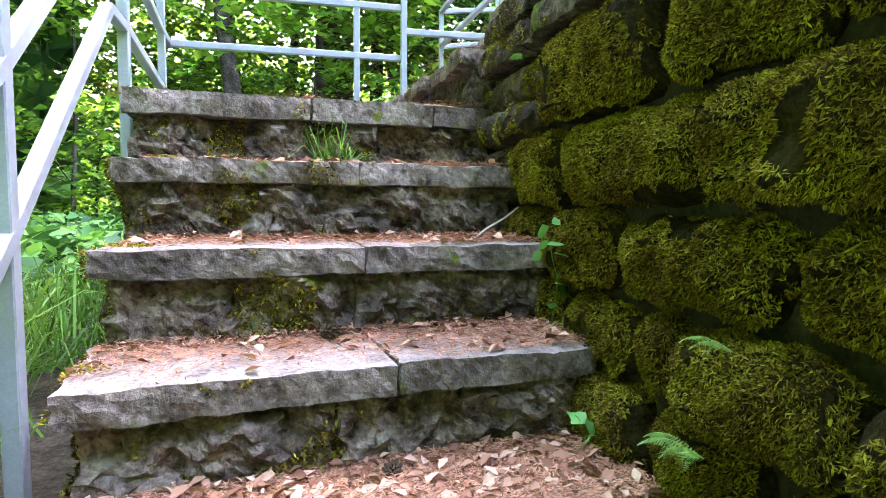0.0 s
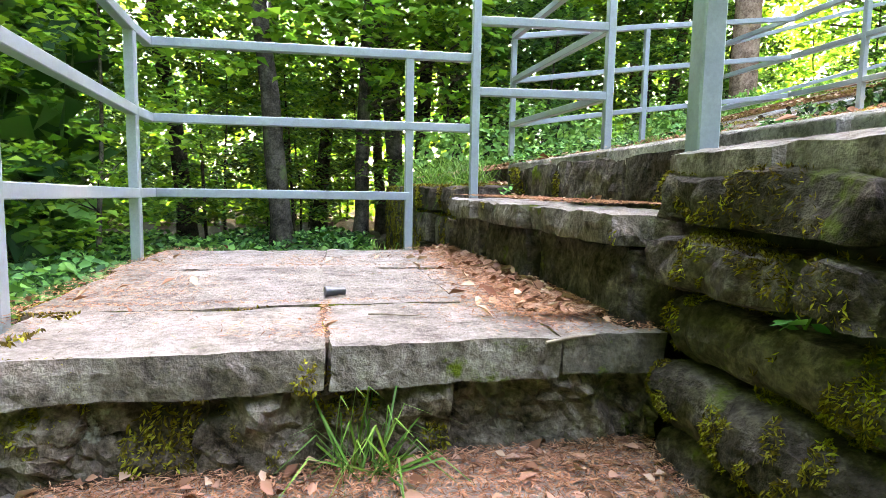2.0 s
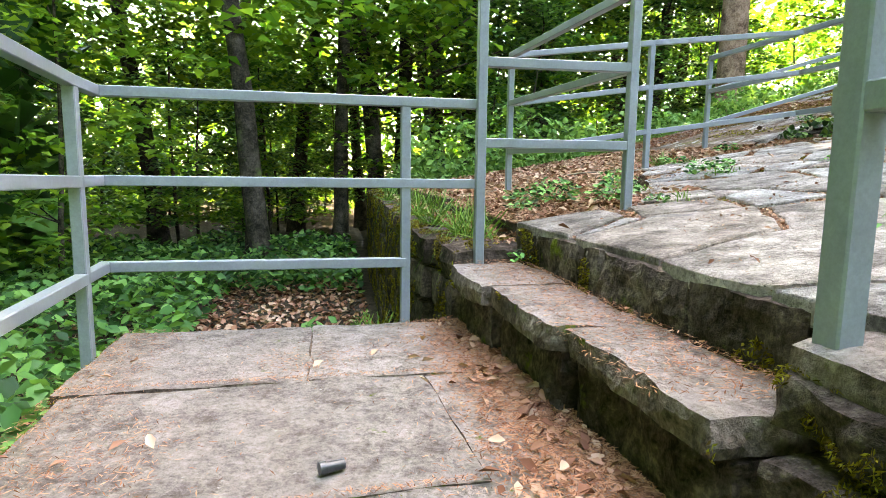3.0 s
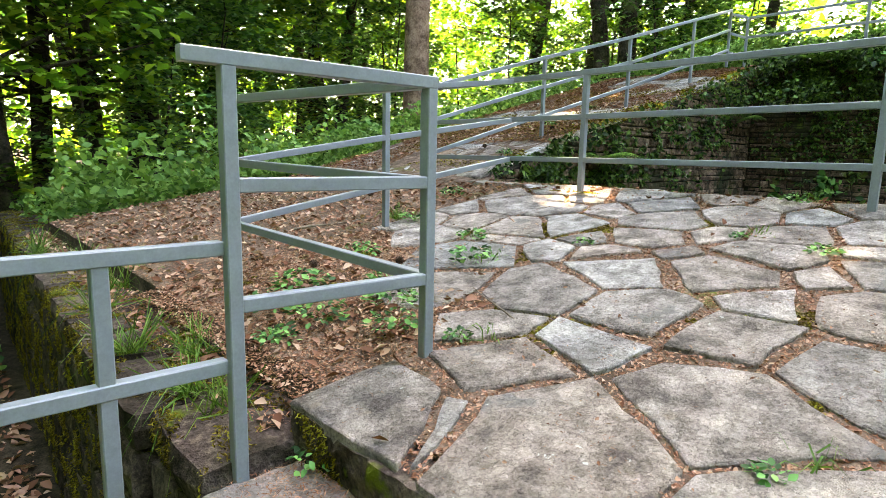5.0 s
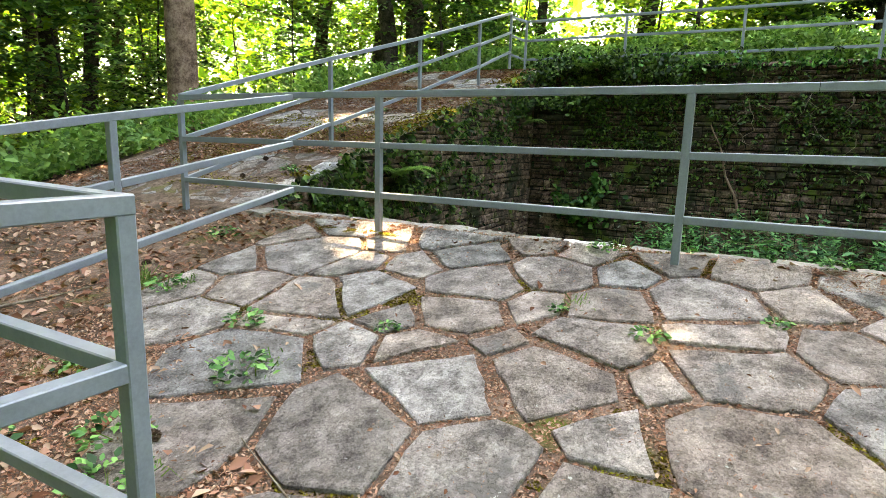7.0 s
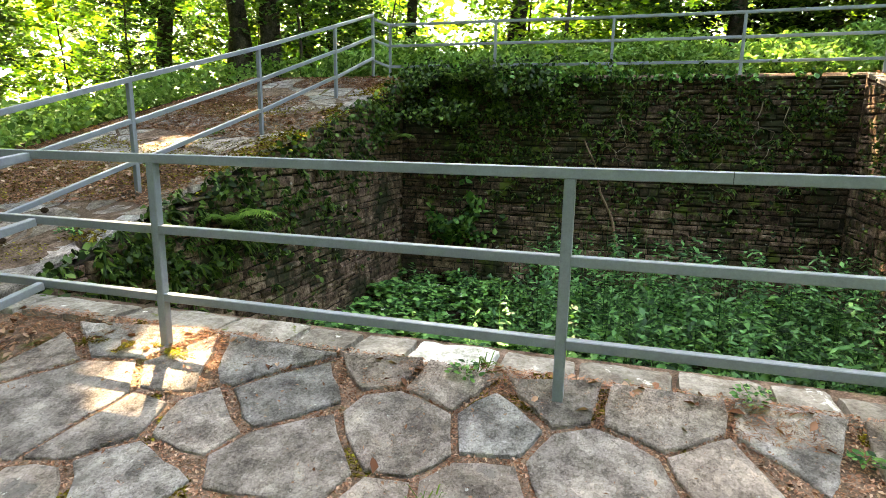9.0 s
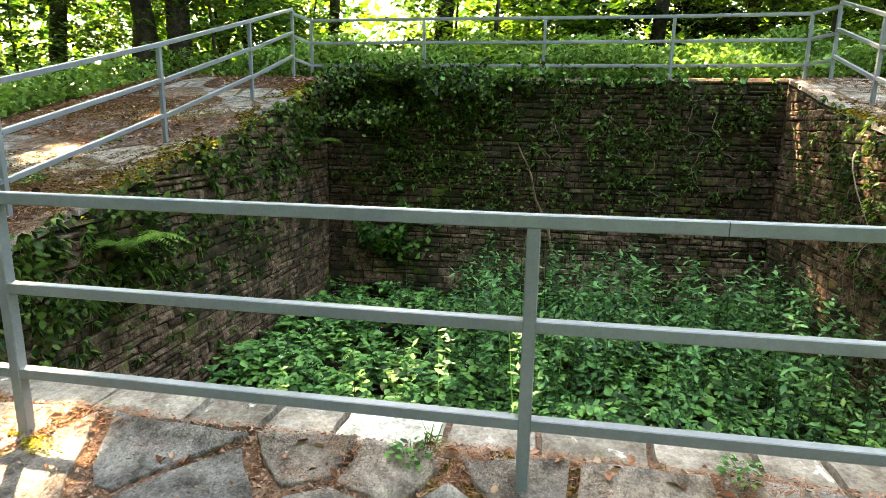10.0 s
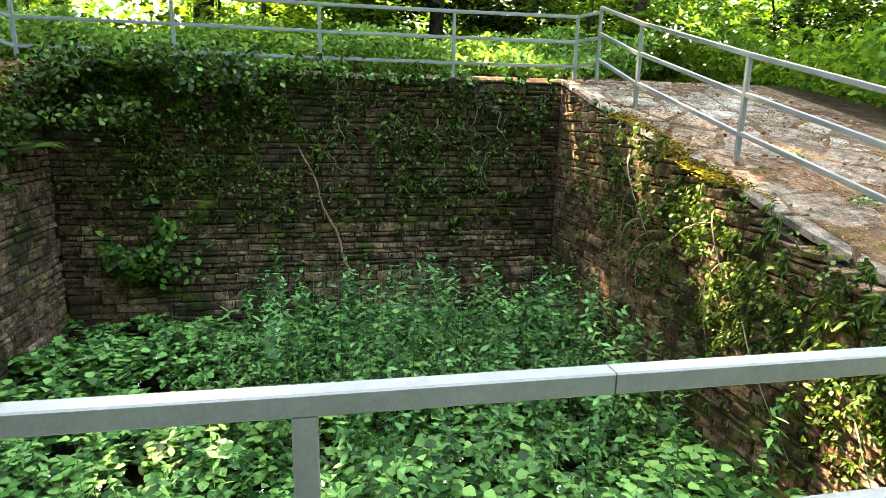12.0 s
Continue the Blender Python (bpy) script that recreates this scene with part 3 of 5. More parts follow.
stair_rail = railing("stair_railing", (-0.45, 2.6, -0.6), "grey painted square-tube railing along stairs and landing")
LZ = (0.405, 0.072, -0.262)
tube("post", (-0.38, 1.47, -1.75), (-0.38, 1.47, -0.29), stair_rail)
tube("post", (-0.32, 0.45, -2.4), (-0.32, 0.45, -1.07), stair_rail)
tube("post", (-0.445, 2.62, -1.2), (-0.445, 2.62, LZ[0] - 0.02), stair_rail)
tube("post", (-0.565, 3.83, -0.58), (-0.565, 3.83, LZ[0] - 0.02), stair_rail)
for z, low_z in zip(LZ, (0.465, 0.095, -0.265)):
    pts = [(-0.32, 0.45, low_z - 1.51), (-0.38, 1.47, low_z - 0.735), (-0.44, 2.41, z + 0.027), (-0.445, 2.62, z + 0.02), (-0.565, 3.83, z), (-0.58, 4.09, z)]
    for a, b in zip(pts, pts[1:]):
        tube("rail", a, b, stair_rail)
for k, z in enumerate(LZ):
    tube("rail", (-0.6, 4.09, z), (0.59 if k == 2 else 0.885, 4.085, z), stair_rail)
tube("post", (0.59, 4.09, -0.54), (0.59, 4.09, LZ[0] - 0.02), stair_rail)

gate_rail = railing("terrace_railing", (1.57, 4.03, 0), "grey painted railing zigzagging round a planted corner")
P1, P2, K3, K4, KC = (0.905, 4.06, 0.0), (1.57, 4.03, 0.0), (1.54, 5.66, 0.03), (2.674, 5.777, 0.2), (4.128, 5.955, 0.4)
tube("post", (0.905, 4.06, -0.28), (0.905, 4.06, 0.88), gate_rail)
tube("post", (1.57, 4.03, -0.04), (1.57, 4.03, 0.88), gate_rail)
tube("rail", (0.79, 4.065, 0.9), (1.59, 4.03, 0.9), gate_rail)
for z in (0.575, 0.245):
    tube("rail", (0.925, 4.06, z), (1.55, 4.03, z), gate_rail)
run(gate_rail, [P2, K3, K4], (0.9, 0.575, 0.245), first=False)
run(gate_rail, [K4, KC], (0.9, 0.575, 0.245), first=False, last=False)

pit_rail = railing("pit_railing", (4.13, 3.3, 0.42), "grey painted three-rail railing along the pit edge")
FY = (7.15, 5.215, 3.325, 1.435, -0.42)
run(pit_rail, [(4.14, y, 0.411 + (0.008 if y < 2 else 0)) for y in FY], (0.9, 0.572, 0.242), w=0.042)

tube("joint", (4.14, 2.783, 1.313), (4.14, 2.786, 1.313), pit_rail, 0.0435, BLACK, "dark joint between two rail lengths")
north_rail = railing("slope_railing", (7.65, 7.0, 1.4), "grey railing climbing the paved slope beside the pit")
run(north_rail, [(4.14, 7.15, 0.411), (5.87, 7.02, 0.91), (7.65, 7.0, 1.39), (9.42, 6.99, 1.90), (10.98, 7.12, 2.33)], (0.91, 0.58, 0.25), first=False)
back_rail = railing("back_railing", (11.1, 3.4, 2.28), "grey railing along the far edge above the pit")
run(back_rail, [(10.98, 7.12, 2.33), (11.12, 6.88, 2.25), (11.12, 5.15, 2.25), (11.12, 3.42, 2.24), (11.12, 1.7, 2.24), (11.12, 0.0, 2.25), (10.88, -0.22, 2.29)], (0.85, 0.53, 0.21), first=False, last=False)
south_rail = railing("south_slope_railing", (7.8, -0.15, 1.4), "grey railing climbing the slope on the sunny side")
run(south_rail, [(4.14, -0.42, 0.411), (5.98, -0.25, 0.94), (7.8, -0.17, 1.42), (9.63, -0.15, 1.92), (10.88, -0.22, 2.29)], (0.9, 0.575, 0.25), first=False)
wall_rail = railing("wall_railing", (1.03, 2.38, -0.16), "stout grey railing on top of the mossy wall")
for y in (2.38, 0.6, -1.2):
    tube("post", (1.03, y, -0.23), (1.03, y, 0.80), wall_rail, 0.05)
for z in (0.82, 0.50, 0.235):
    tube("rail", (1.03, 2.41, z), (1.03, -1.8, z), wall_rail, 0.045)


# ---- flagstones ----
def clip(poly, p, n):
    out = []
    for i, a in enumerate(poly):
        b = poly[(i + 1) % len(poly)]
        da, db = (a - p).dot(n), (b - p).dot(n)
        if da <= 0:
            out.append(a)
        if (da < 0 < db) or (db < 0 < da):
            out.append(a + (b - a) * (da / (da - db)))
    return out


def cells(seeds, box, gap, rng):
    """Irregular stones: the seeds' cells in the box, shrunk by half the gap."""
    res = []
    pts = [Vector(s) for s in seeds]
    weight = [rng.uniform(-0.02, 0.026) for s in seeds]
    for i, a in enumerate(pts):
        poly = [Vector(c) for c in ((box[0], box[2]), (box[1], box[2]), (box[1], box[3]), (box[0], box[3]))]
        for j, b in enumerate(pts):
            if i != j and (b - a).length < 1.8:
                d = (b - a).normalized()
                shift = (weight[i] - weight[j]) / max(0.12, (b - a).length)
                poly = clip(poly, (a + b) / 2 + d * (shift - gap * rng.uniform(0.2, 0.6)), d)
                if len(poly) < 3:
                    break
        while len(poly) > 4:
            lengths = [(poly[(k + 1) % len(poly)] - q).length for k, q in enumerate(poly)]
            k = min(range(len(poly)), key=lambda e: lengths[e])
            if lengths[k] > 0.4 * sum(lengths) / len(poly) + 0.04:
                break
            nxt = (k + 1) % len(poly)
            poly[k] = poly[k].lerp(poly[nxt], 0.5)
            poly.pop(nxt)
        if len(poly) >= 3:
            res.append((a, poly))
    return res


def flag_mesh(poly, centre, thick, rng, height):
    """One flagstone with a broken outline, a worn rim and a slightly dished top."""
    ring = []
    for i, a in enumerate(poly):
        b = poly[(i + 1) % len(poly)]
        n = max(1, int((b - a).length / 0.09))
        for k in range(n):
            p = a + (b - a) * (k / n)
            p = p + (centre - p) * (rng.uniform(0.0, 0.035) if k == 0 else rng.uniform(-0.012, 0.018))
            wv = noise.noise_vector(Vector((p.x * 3.1, p.y * 3.1, 0.7)))
            wf = noise.noise_vector(Vector((p.x * 9.0, p.y * 9.0, 4.7)))
            ring.append(p + Vector((wv.x, wv.y)) * 0.028 + Vector((wf.x, wf.y)) * 0.016)
    centre = sum(ring, Vector((0, 0))) / len(ring)
    n = len(ring)
    lift = rng.uniform(0.0, 0.008)
    v = []
    for s, dz in ((1.0, -thick), (1.0, -0.005), (0.975, 0.0), (0.62, 0.001)):
        for p in ring:
            q = centre + (p - centre) * s
            v.append((q.x, q.y, height(q.x, q.y) + dz + lift + (rng.uniform(-0.004, 0.004) if s < 0.9 else rng.uniform(-0.002, 0.002))))
    v.append((centre.x, centre.y, height(centre.x, centre.y) + lift + rng.uniform(-0.004, 0.003)))
    f = [[a * n + i, a * n + (i + 1) % n, (a + 1) * n + (i + 1) % n, (a + 1) * n + i] for a in (0, 1, 2) for i in range(n)]
    f += [[3 * n + i, 3 * n + (i + 1) % n, 4 * n] for i in range(n)]
    return v, f


SEEDS = [(3.66, 5.35), (3.95, 5.0), (3.92, 4.4), (3.1, 4.89), (3.28, 4.68), (3.67, 4.62), (3.57, 4.18), (3.29, 4.14), (3.44, 3.86), (3.88, 4.15), (3.8, 3.9), (3.53, 3.53),
         (3.74, 3.13), (3.86, 2.77), (4.06, 2.5), (3.92, 3.55), (3.1, 4.38), (2.79, 4.43), (3.01, 3.81), (3.17, 3.49), (2.88, 4.14), (3.38, 2.99), (3.37, 2.63), (2.84, 3.57),
         (2.66, 3.33), (2.63, 3.93), (2.32, 4.09), (2.35, 3.67), (2.74, 2.88), (2.05, 4.2), (2.11, 4.56), (2.29, 3.29), (3.17, 2.94), (3.02, 2.5), (2.85, 4.83), (3.05, 5.34),
         (2.71, 5.36), (1.96, 3.63), (1.63, 3.76), (1.77, 3.12), (2.22, 2.88), (1.41, 3.35), (1.3, 3.68), (1.19, 3.86), (1.48, 2.84), (1.9, 4.03), (2.45, 4.75)]
rf = random.Random(21)
seeds = list(SEEDS)
for _ in range(4000):
    p = (rf.uniform(1.1, 4.2), rf.uniform(-2.0, 5.75))
    if p[1] > 2.35 and (p[0] > 1.7 or p[1] < 4.1) and p[1] < 4.9:
        continue
    if all(math.hypot(p[0] - q[0], p[1] - q[1]) > 0.33 for q in seeds):
        seeds.append(p)
for _ in range(2500):
    p = (rf.uniform(1.15, 4.2), rf.uniform(2.3, 5.7))
    if all(math.hypot(p[0] - q[0], p[1] - q[1]) > (0.42 if p[0] < 2.75 else 0.3) for q in seeds):
        seeds.append(p)
terrace = empty("terrace", (2.5, 3.5, 0.1), "terrace of irregular grey flagstones with littered joints", "paving", kind="structure")
for c, poly in cells(seeds, (1.1, 4.27, -2.0, 5.85), 0.04, rf):
    if c.y > 4.15 and c.x < 2.1 or (c.x < 2.55 and c.y > 4.95):
        continue
    v, f = flag_mesh(poly, c, 0.05, rf, lambda x, y: hill(x) + 0.006)
    poly_part("flagstone", [Vector(p) - terrace.location for p in v], f, FLAG_STONE, terrace)

slopes = []
for name, box, lab in (("slope_north", (4.35, 11.4, 6.62, 9.3), "sloping pavement of flags half buried in needles"), ("slope_south", (4.35, 11.4, -2.6, 0.2), "sunny sloping pavement of flags with moss")):
    sd = []
    for _ in range(6000):
        p = (rf.uniform(box[0], box[1]), rf.uniform(box[2], box[3]))
        if all(math.hypot(p[0] - q[0], p[1] - q[1]) > 0.42 for q in sd):
            sd.append(p)
    slope = empty(name, ((box[0] + box[1]) / 2, (box[2] + box[3]) / 2, 1.2), lab, "paving", kind="structure")
    for c, poly in cells(sd, box, 0.035, rf):
        v, f = flag_mesh(poly, c, 0.05, rf, lambda x, y: hill(x) - 0.008 + 0.012 * noise.noise(Vector((x * 0.9, y * 0.9, 5))))
        poly_part("flagstone", [Vector(p) - slope.location for p in v], f, FLAG_STONE, slope)

coping = empty("coping", (4.5, 3.3, 0.42), "row of pale lichened coping stones on the pit edge", "coping", kind="structure")
y = -0.2
while y < 6.6:
    w = rf.uniform(0.24, 0.55)
    dx = rf.uniform(-0.03, 0.03)
    pale = abs(y + w / 2 - 3.68) < w / 2
    rock("coping_stone", 4.29 + dx, 4.58 + rf.uniform(-0.03, 0.02), y, y + w - 0.018, 0.33, 0.43 + rf.uniform(-0.012, 0.012), LICHEN_STONE if pale else COPING_STONE, coping, seg=0.06, amp=0.012, rnd=0.025, seed=400 + y)
    y += w

# ---- trees ----
def trunk_mesh(height, radius, rng, limbs, seed, bend=0.3, sides=10):
    """Tapered, slightly bent trunk with a flared foot and thinner limbs."""
    made = []

    def stem(p0, d, length, r0, r1, segs, wob):
        p, d = Vector(p0), Vector(d).normalized()
        vs, fs, base = [], [], 0
        out = []
        for i in range(segs + 1):
            t = i / segs
            r = r0 + (r1 - r0) * t
            if wob == bend and i == 0:
                r *= 1.45
            s = d.cross(Vector((0.3, 0.9, 0.1))).normalized()
            u = s.cross(d)
            for k in range(sides):
                a = 2 * math.pi * k / sides
                rr = r * (1 + 0.1 * noise.noise(Vector((a * 1.3, i * 0.7, seed))))
                vs.append(p + s * math.cos(a) * rr + u * math.sin(a) * rr)
            out.append(p.copy())
            d = (d + Vector((rng.uniform(-1, 1), rng.uniform(-1, 1), rng.uniform(-0.2, 0.5))) * wob * 0.25).normalized()
            p = p + d * (length / segs)
        for i in range(segs):
            for k in range(sides):
                fs.append([base + i * sides + k, base + i * sides + (k + 1) % sides, base + (i + 1) * sides + (k + 1) % sides, base + (i + 1) * sides + k])
        me = bpy.data.meshes.new("stem")
        me.from_pydata([tuple(v) for v in vs], [], fs)
        me.update()
        made.append(me)
        return out

    line = stem((0, 0, -0.3), (0, 0, 1), height, radius, radius * 0.25, 12, bend)
    tips = []
    for i in range(limbs):
        j = rng.randrange(3, 12)
        a = rng.uniform(0, 2 * math.pi)
        path = stem(line[j], (math.cos(a), math.sin(a), rng.uniform(0.1, 0.8)), rng.uniform(0.16, 0.3) * height, radius * 0.28, radius * 0.05, 5, bend * 1.5)
        tips += path[1:]
    return made, line, tips


# Spots to be sunlit, with radii: crowns are cut open towards the sun.
GAPS = [((4.0, 5.15, 0.4), 0.32), ((7.2, 0.25, 0.5), 0.3), ((9.8, 6.75, 1.95), 0.45), ((5.7, 0.25, -0.4), 0.3), ((8.6, 0.2, 1.2), 0.22), ((3.2, 3.3, 0.25), 0.16), ((6.2, 3.6, -0.8), 0.5), ((7.6, 4.8, -0.8), 0.4), ((12.8, 0.8, 2.8), 1.5), ((12.8, 3.2, 2.8), 1.5), ((12.8, 5.8, 2.8), 1.5), ((10.0, 10.6, 1.5), 1.5), ((13.4, 9.4, 2.6), 1.5), ((14.0, -2.0, 3.0), 1.6), ((8.0, 10.6, 1.0), 1.2), ((16.0, 9.5, 3.0), 1.6), ((12.6, -1.0, 2.8), 1.0), ((12.4, 7.4, 2.6), 1.0), ((4.4, 10.2, 0.8), 0.9), ((9.0, 7.7, 1.6), 0.6), ((7.2, 7.9, 1.1), 0.3), ((10.4, 8.3, 1.9), 0.5), ((5.0, 11.0, 0.5), 1.5), ((3.4, 11.5, 0.0), 1.2), ((6.6, 12.5, 1.0), 1.5), ((9.5, 14.0, 2.0), 1.8), ((12.0, 15.5, 3.0), 2.0), ((7.0, 15.5, 2.0), 1.6), ((6.66, 5.5, -0.7), 0.32)]


def clear_of_gaps(p, at):
    """False for leaves on the sun's way to a spot in GAPS: the canopy is cut open there."""
    q = p + np.array(at)
    d = np.array(sun_dir)
    ok = np.ones(len(q), bool)
    for g, r in GAPS:
        w = q - np.array(g)
        off = np.linalg.norm(w - (w @ d)[:, None] * d, axis=1)
        ok &= off > r
    return ok


def spray_cloud(centres, per, size, reach, rng, flat, at):
    """Flat sprays of leaves, as beech carries them, at the centres."""
    sets = []
    for c in centres:
        n = per
        a, r = rng.uniform(0, 2 * np.pi, n), reach * np.sqrt(rng.uniform(0, 1, n))
        tilt = rng.normal(size=2) * 0.25
        x, y = np.cos(a) * r, np.sin(a) * r
        p = np.stack([c[0] + x, c[1] + y, c[2] + x * tilt[0] + y * tilt[1] - 0.1 * r * r + rng.normal(size=n) * 0.06], 1)
        sets.append(p)
    p = np.concatenate(sets)
    return leaves(p[clear_of_gaps(p, at)], size, rng, flat, 1.45)


def tree(name, at, height, radius, crown_lo, reach, sprays, per, seed, leaf, bark, size, label, category="tree", limbs=9):
    rng, nrng = random.Random(seed), np.random.default_rng(seed)
    ob = empty(name, at, label, category, "forest trees")
    stems, line, tips = trunk_mesh(height, radius, rng, limbs, seed)
    for i, me in enumerate(stems):
        piece("limb" if i else "trunk", me, bark, ob, smooth=True)
    cs = []
    for i in range(sprays):
        t = nrng.uniform(0, 1) ** 0.8
        z = crown_lo + (height * 1.02 - crown_lo) * t
        rr = reach * (0.35 + 0.65 * math.sin(math.pi * min(1, 0.25 + 0.75 * t))) * math.sqrt(nrng.uniform(0.02, 1))
        a = nrng.uniform(0, 2 * math.pi)
        cs.append((math.cos(a) * rr, math.sin(a) * rr, z + nrng.normal() * 0.3))
    v, f = spray_cloud(cs, per, size, max(0.45, reach * 0.2), nrng, 0.65, at)
    piece("crown", fast_mesh("crown", v, f), leaf, ob)
    return ob


TREE_LABEL = "tall beech with a dark bare trunk and bright leaves"
SAP_LABEL = "young beech with flat sprays of green leaves"
firsts = [tree("beech_tree", (-0.9, 12.4, -1.7), 14, 0.21, 3.0, 4.4, 170, 28, 1, BEECH, BARK, 0.16, TREE_LABEL),
          tree("beech_tree", (0.5, 14.5, -1.7), 14, 0.18, 3.4, 4.6, 170, 28, 2, BEECH, BARK, 0.16, TREE_LABEL),
          tree("beech_tree", (13.7, 11.4, 1.2), 14, 0.23, 3.4, 4.6, 170, 28, 3, BEECH, BARK, 0.16, TREE_LABEL)]
# Its crown, out of view, is made dense to shade the stairs.
red = tree("pine_tree", (8.6, 12.8, 0.5), 19, 0.30, 9.0, 5.2, 420, 34, 4, BEECH, RED_BARK, 0.2, "tall pine with a reddish brown bare trunk", "tree", 6)
# Crowns above the view, added to keep the sun off terrace and slope.
shade_trees = [tree("beech_tree", (13.7, 10.6, 1.6), 20, 0.24, 8.0, 5.6, 460, 34, 8, BEECH, BARK, 0.2, TREE_LABEL)]
shade_trees.append(tree("beech_tree", (18.2, 6.2, 2.4), 20, 0.24, 8.0, 5.6, 330, 34, 9, BEECH, BARK, 0.2, TREE_LABEL))
saps = [tree("beech_sapling", (-3.4, 10.5, -1.7), 5.4, 0.045, 0.5, 2.0, 110, 34, 5, BEECH, BARK, 0.10, SAP_LABEL, "sapling", 7),
        tree("beech_sapling", (3.6, 14.0, -0.9), 4.2, 0.04, 0.3, 1.8, 100, 34, 6, UNDER, BARK, 0.10, SAP_LABEL, "sapling", 7)]
SPRUCE_LABEL = "dark green spruce with drooping branches down to the ground"
spruces = [tree("spruce_tree", (16.0, 1.1, 2.4), 15, 0.16, 0.3, 2.6, 420, 44, 12, SPRUCE, BARK, 0.1, SPRUCE_LABEL, "tree", 10)]
for x, y, a in ((16.8, -0.9, 70), (17.6, 2.5, 160), (18.5, -2.4, 250), (14.6, -9.0, 20)):
    spruces.append(copy_thing(spruces[0], pose(x, y, 2.3, 0, 0, a)))
# Last row: trees mostly out of view, added to shade the place.
FOREST = [(1.5, 15.1), (3.2, 16.4), (2.2, 17.2), (-0.6, 18.5), (1.3, 19.5), (3.9, 21.1), (-3.5, 16.0), (9.2, 17.1), (6.2, 17.2), (6.6, 19.5), (18.4, 12.0), (20.2, 13.5),
          (16.8, 14.2), (19.2, 9.6), (15.5, 15.4), (15.0, -2.9), (17.0, -8.6), (19.5, 2.5), (22.0, -1.0), (4.5, 16.9),
          (-8.5, 13.0), (-9.0, 8.0), (-11.0, 4.5), (-9.5, 0.0), (-8.0, -6.0), (2.0, -12.0), (8.0, -12.0), (12.5, -11.5), (-11, 11), (10.6, 21.5), (12.6, 21.0)]
# More high crowns, added to shade the woods behind the landing.
SHADE_SPOTS = [(7.7, 20.4), (4.6, 19.2), (9.5, 18.5), (8.5, 24.0), (1.8, 22.0), (6.0, 24.0), (-2.0, 21.0)]
rt = random.Random(31)


def rest_z(x, y):
    return ground_z(x, y) + 0.05


for i, (x, y) in enumerate(FOREST):
    copy_thing(firsts[i % 3], pose(x, y, rest_z(x, y), 0, 0, rt.uniform(0, 360)))
for i, (x, y) in enumerate(SHADE_SPOTS):
    copy_thing(shade_trees[i % 2], pose(x, y, rest_z(x, y), 0, 0, rt.uniform(0, 360)))
for i in range(100):
    for _ in range(80):
        a, d = rt.uniform(-1.4, 3.2), rt.uniform(9, 24)
        x, y = 4 + math.cos(a) * d, 4 + math.sin(a) * d
        if (x > 13.2 or y > 11.5 or x < -4.0) and not (y < -3 and x < 10):
            break
    copy_thing(saps[i % 2], pose(x, y, rest_z(x, y), 0, 0, rt.uniform(0, 360)))

nr = np.random.default_rng(41)


def noise_at(p, k, s=0.0):
    return np.array([noise.noise(Vector((q[0] * k + s, q[1] * k, q[2] * k))) for q in p])


def stuff(name, geo, mat, label, category, parent=None):
    ob = piece(name, fast_mesh(name, *geo), mat, parent)
    return tagged(ob, label, category, kind="stuff")


# far woods
n = 110000
a, d = nr.uniform(0, 2 * np.pi, n), nr.uniform(21, 48, n)
pts = np.stack([4 + np.cos(a) * d, 4 + np.sin(a) * d, -2.5 + nr.uniform(0, 1, n) ** 1.5 * 12], 1)
pts = pts[noise_at(pts, 0.22) > -0.1]
stuff("far_woods", leaves(pts, 0.5, nr, 0.4, 1.4), BEECH, "distant sunlit beech woods", "woods")


# Leaves out of view, added to cut off low sky light downhill.
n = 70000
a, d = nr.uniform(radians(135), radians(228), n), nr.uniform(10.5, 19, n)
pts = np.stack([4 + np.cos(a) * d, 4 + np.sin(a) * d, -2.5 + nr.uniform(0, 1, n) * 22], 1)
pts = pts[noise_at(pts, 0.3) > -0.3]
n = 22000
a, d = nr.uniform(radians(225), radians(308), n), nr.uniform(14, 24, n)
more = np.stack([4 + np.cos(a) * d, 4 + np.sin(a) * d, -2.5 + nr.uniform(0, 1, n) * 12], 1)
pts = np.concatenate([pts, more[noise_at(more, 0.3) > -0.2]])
stuff("woods_downhill", leaves(pts, 0.6, nr, 0.4, 1.4), UNDER, "unseen dense woods added downhill to block low sky light", "woods")


# ---- undergrowth ----
def bed(boxes, per, height, seed, lumpy=0.5):
    """Points for leaves over the ground in boxes (x0, x1, y0, y1), thicker near the top of the growth."""
    r = np.random.default_rng(seed)
    out = []
    for x0, x1, y0, y1 in boxes:
        m = int((x1 - x0) * (y1 - y0) * per)
        x, y = r.uniform(x0, x1, m), r.uniform(y0, y1, m)
        lump = np.array([noise.noise(Vector((p * 0.9, q * 0.9, seed))) for p, q in zip(x, y)])
        h = height * (1 + lumpy * 1.6 * lump)
        g = np.array([ground_z(p, q) for p, q in zip(x, y)])
        out.append(np.stack([x, y, g + np.maximum(0.03, h) * r.uniform(0.05, 1, m) ** 0.6], 1))
    return np.concatenate(out)


# Last two boxes: growth out of view, added to stop light bouncing up.
p = bed([(-9, -1.0, 3.4, 14), (-9, -1.0, 0.5, 3.4), (-1.0, 0.3, 4.4, 6.3), (-1.0, 0.74, 9.4, 14), (-2.2, -0.75, 4.4, 5.2), (-9, -0.7, -8, 0.5), (-0.7, 5, -9, -2.4)], 260, 0.42, 51)
stuff("undergrowth_low", leaves(p, 0.085, nr, 0.55, 1.5, lobes=True), UNDER, "low green woodland undergrowth", "undergrowth")
p = bed([(-1.0, -0.45, 0.6, 3.6)], 900, 0.35, 52)
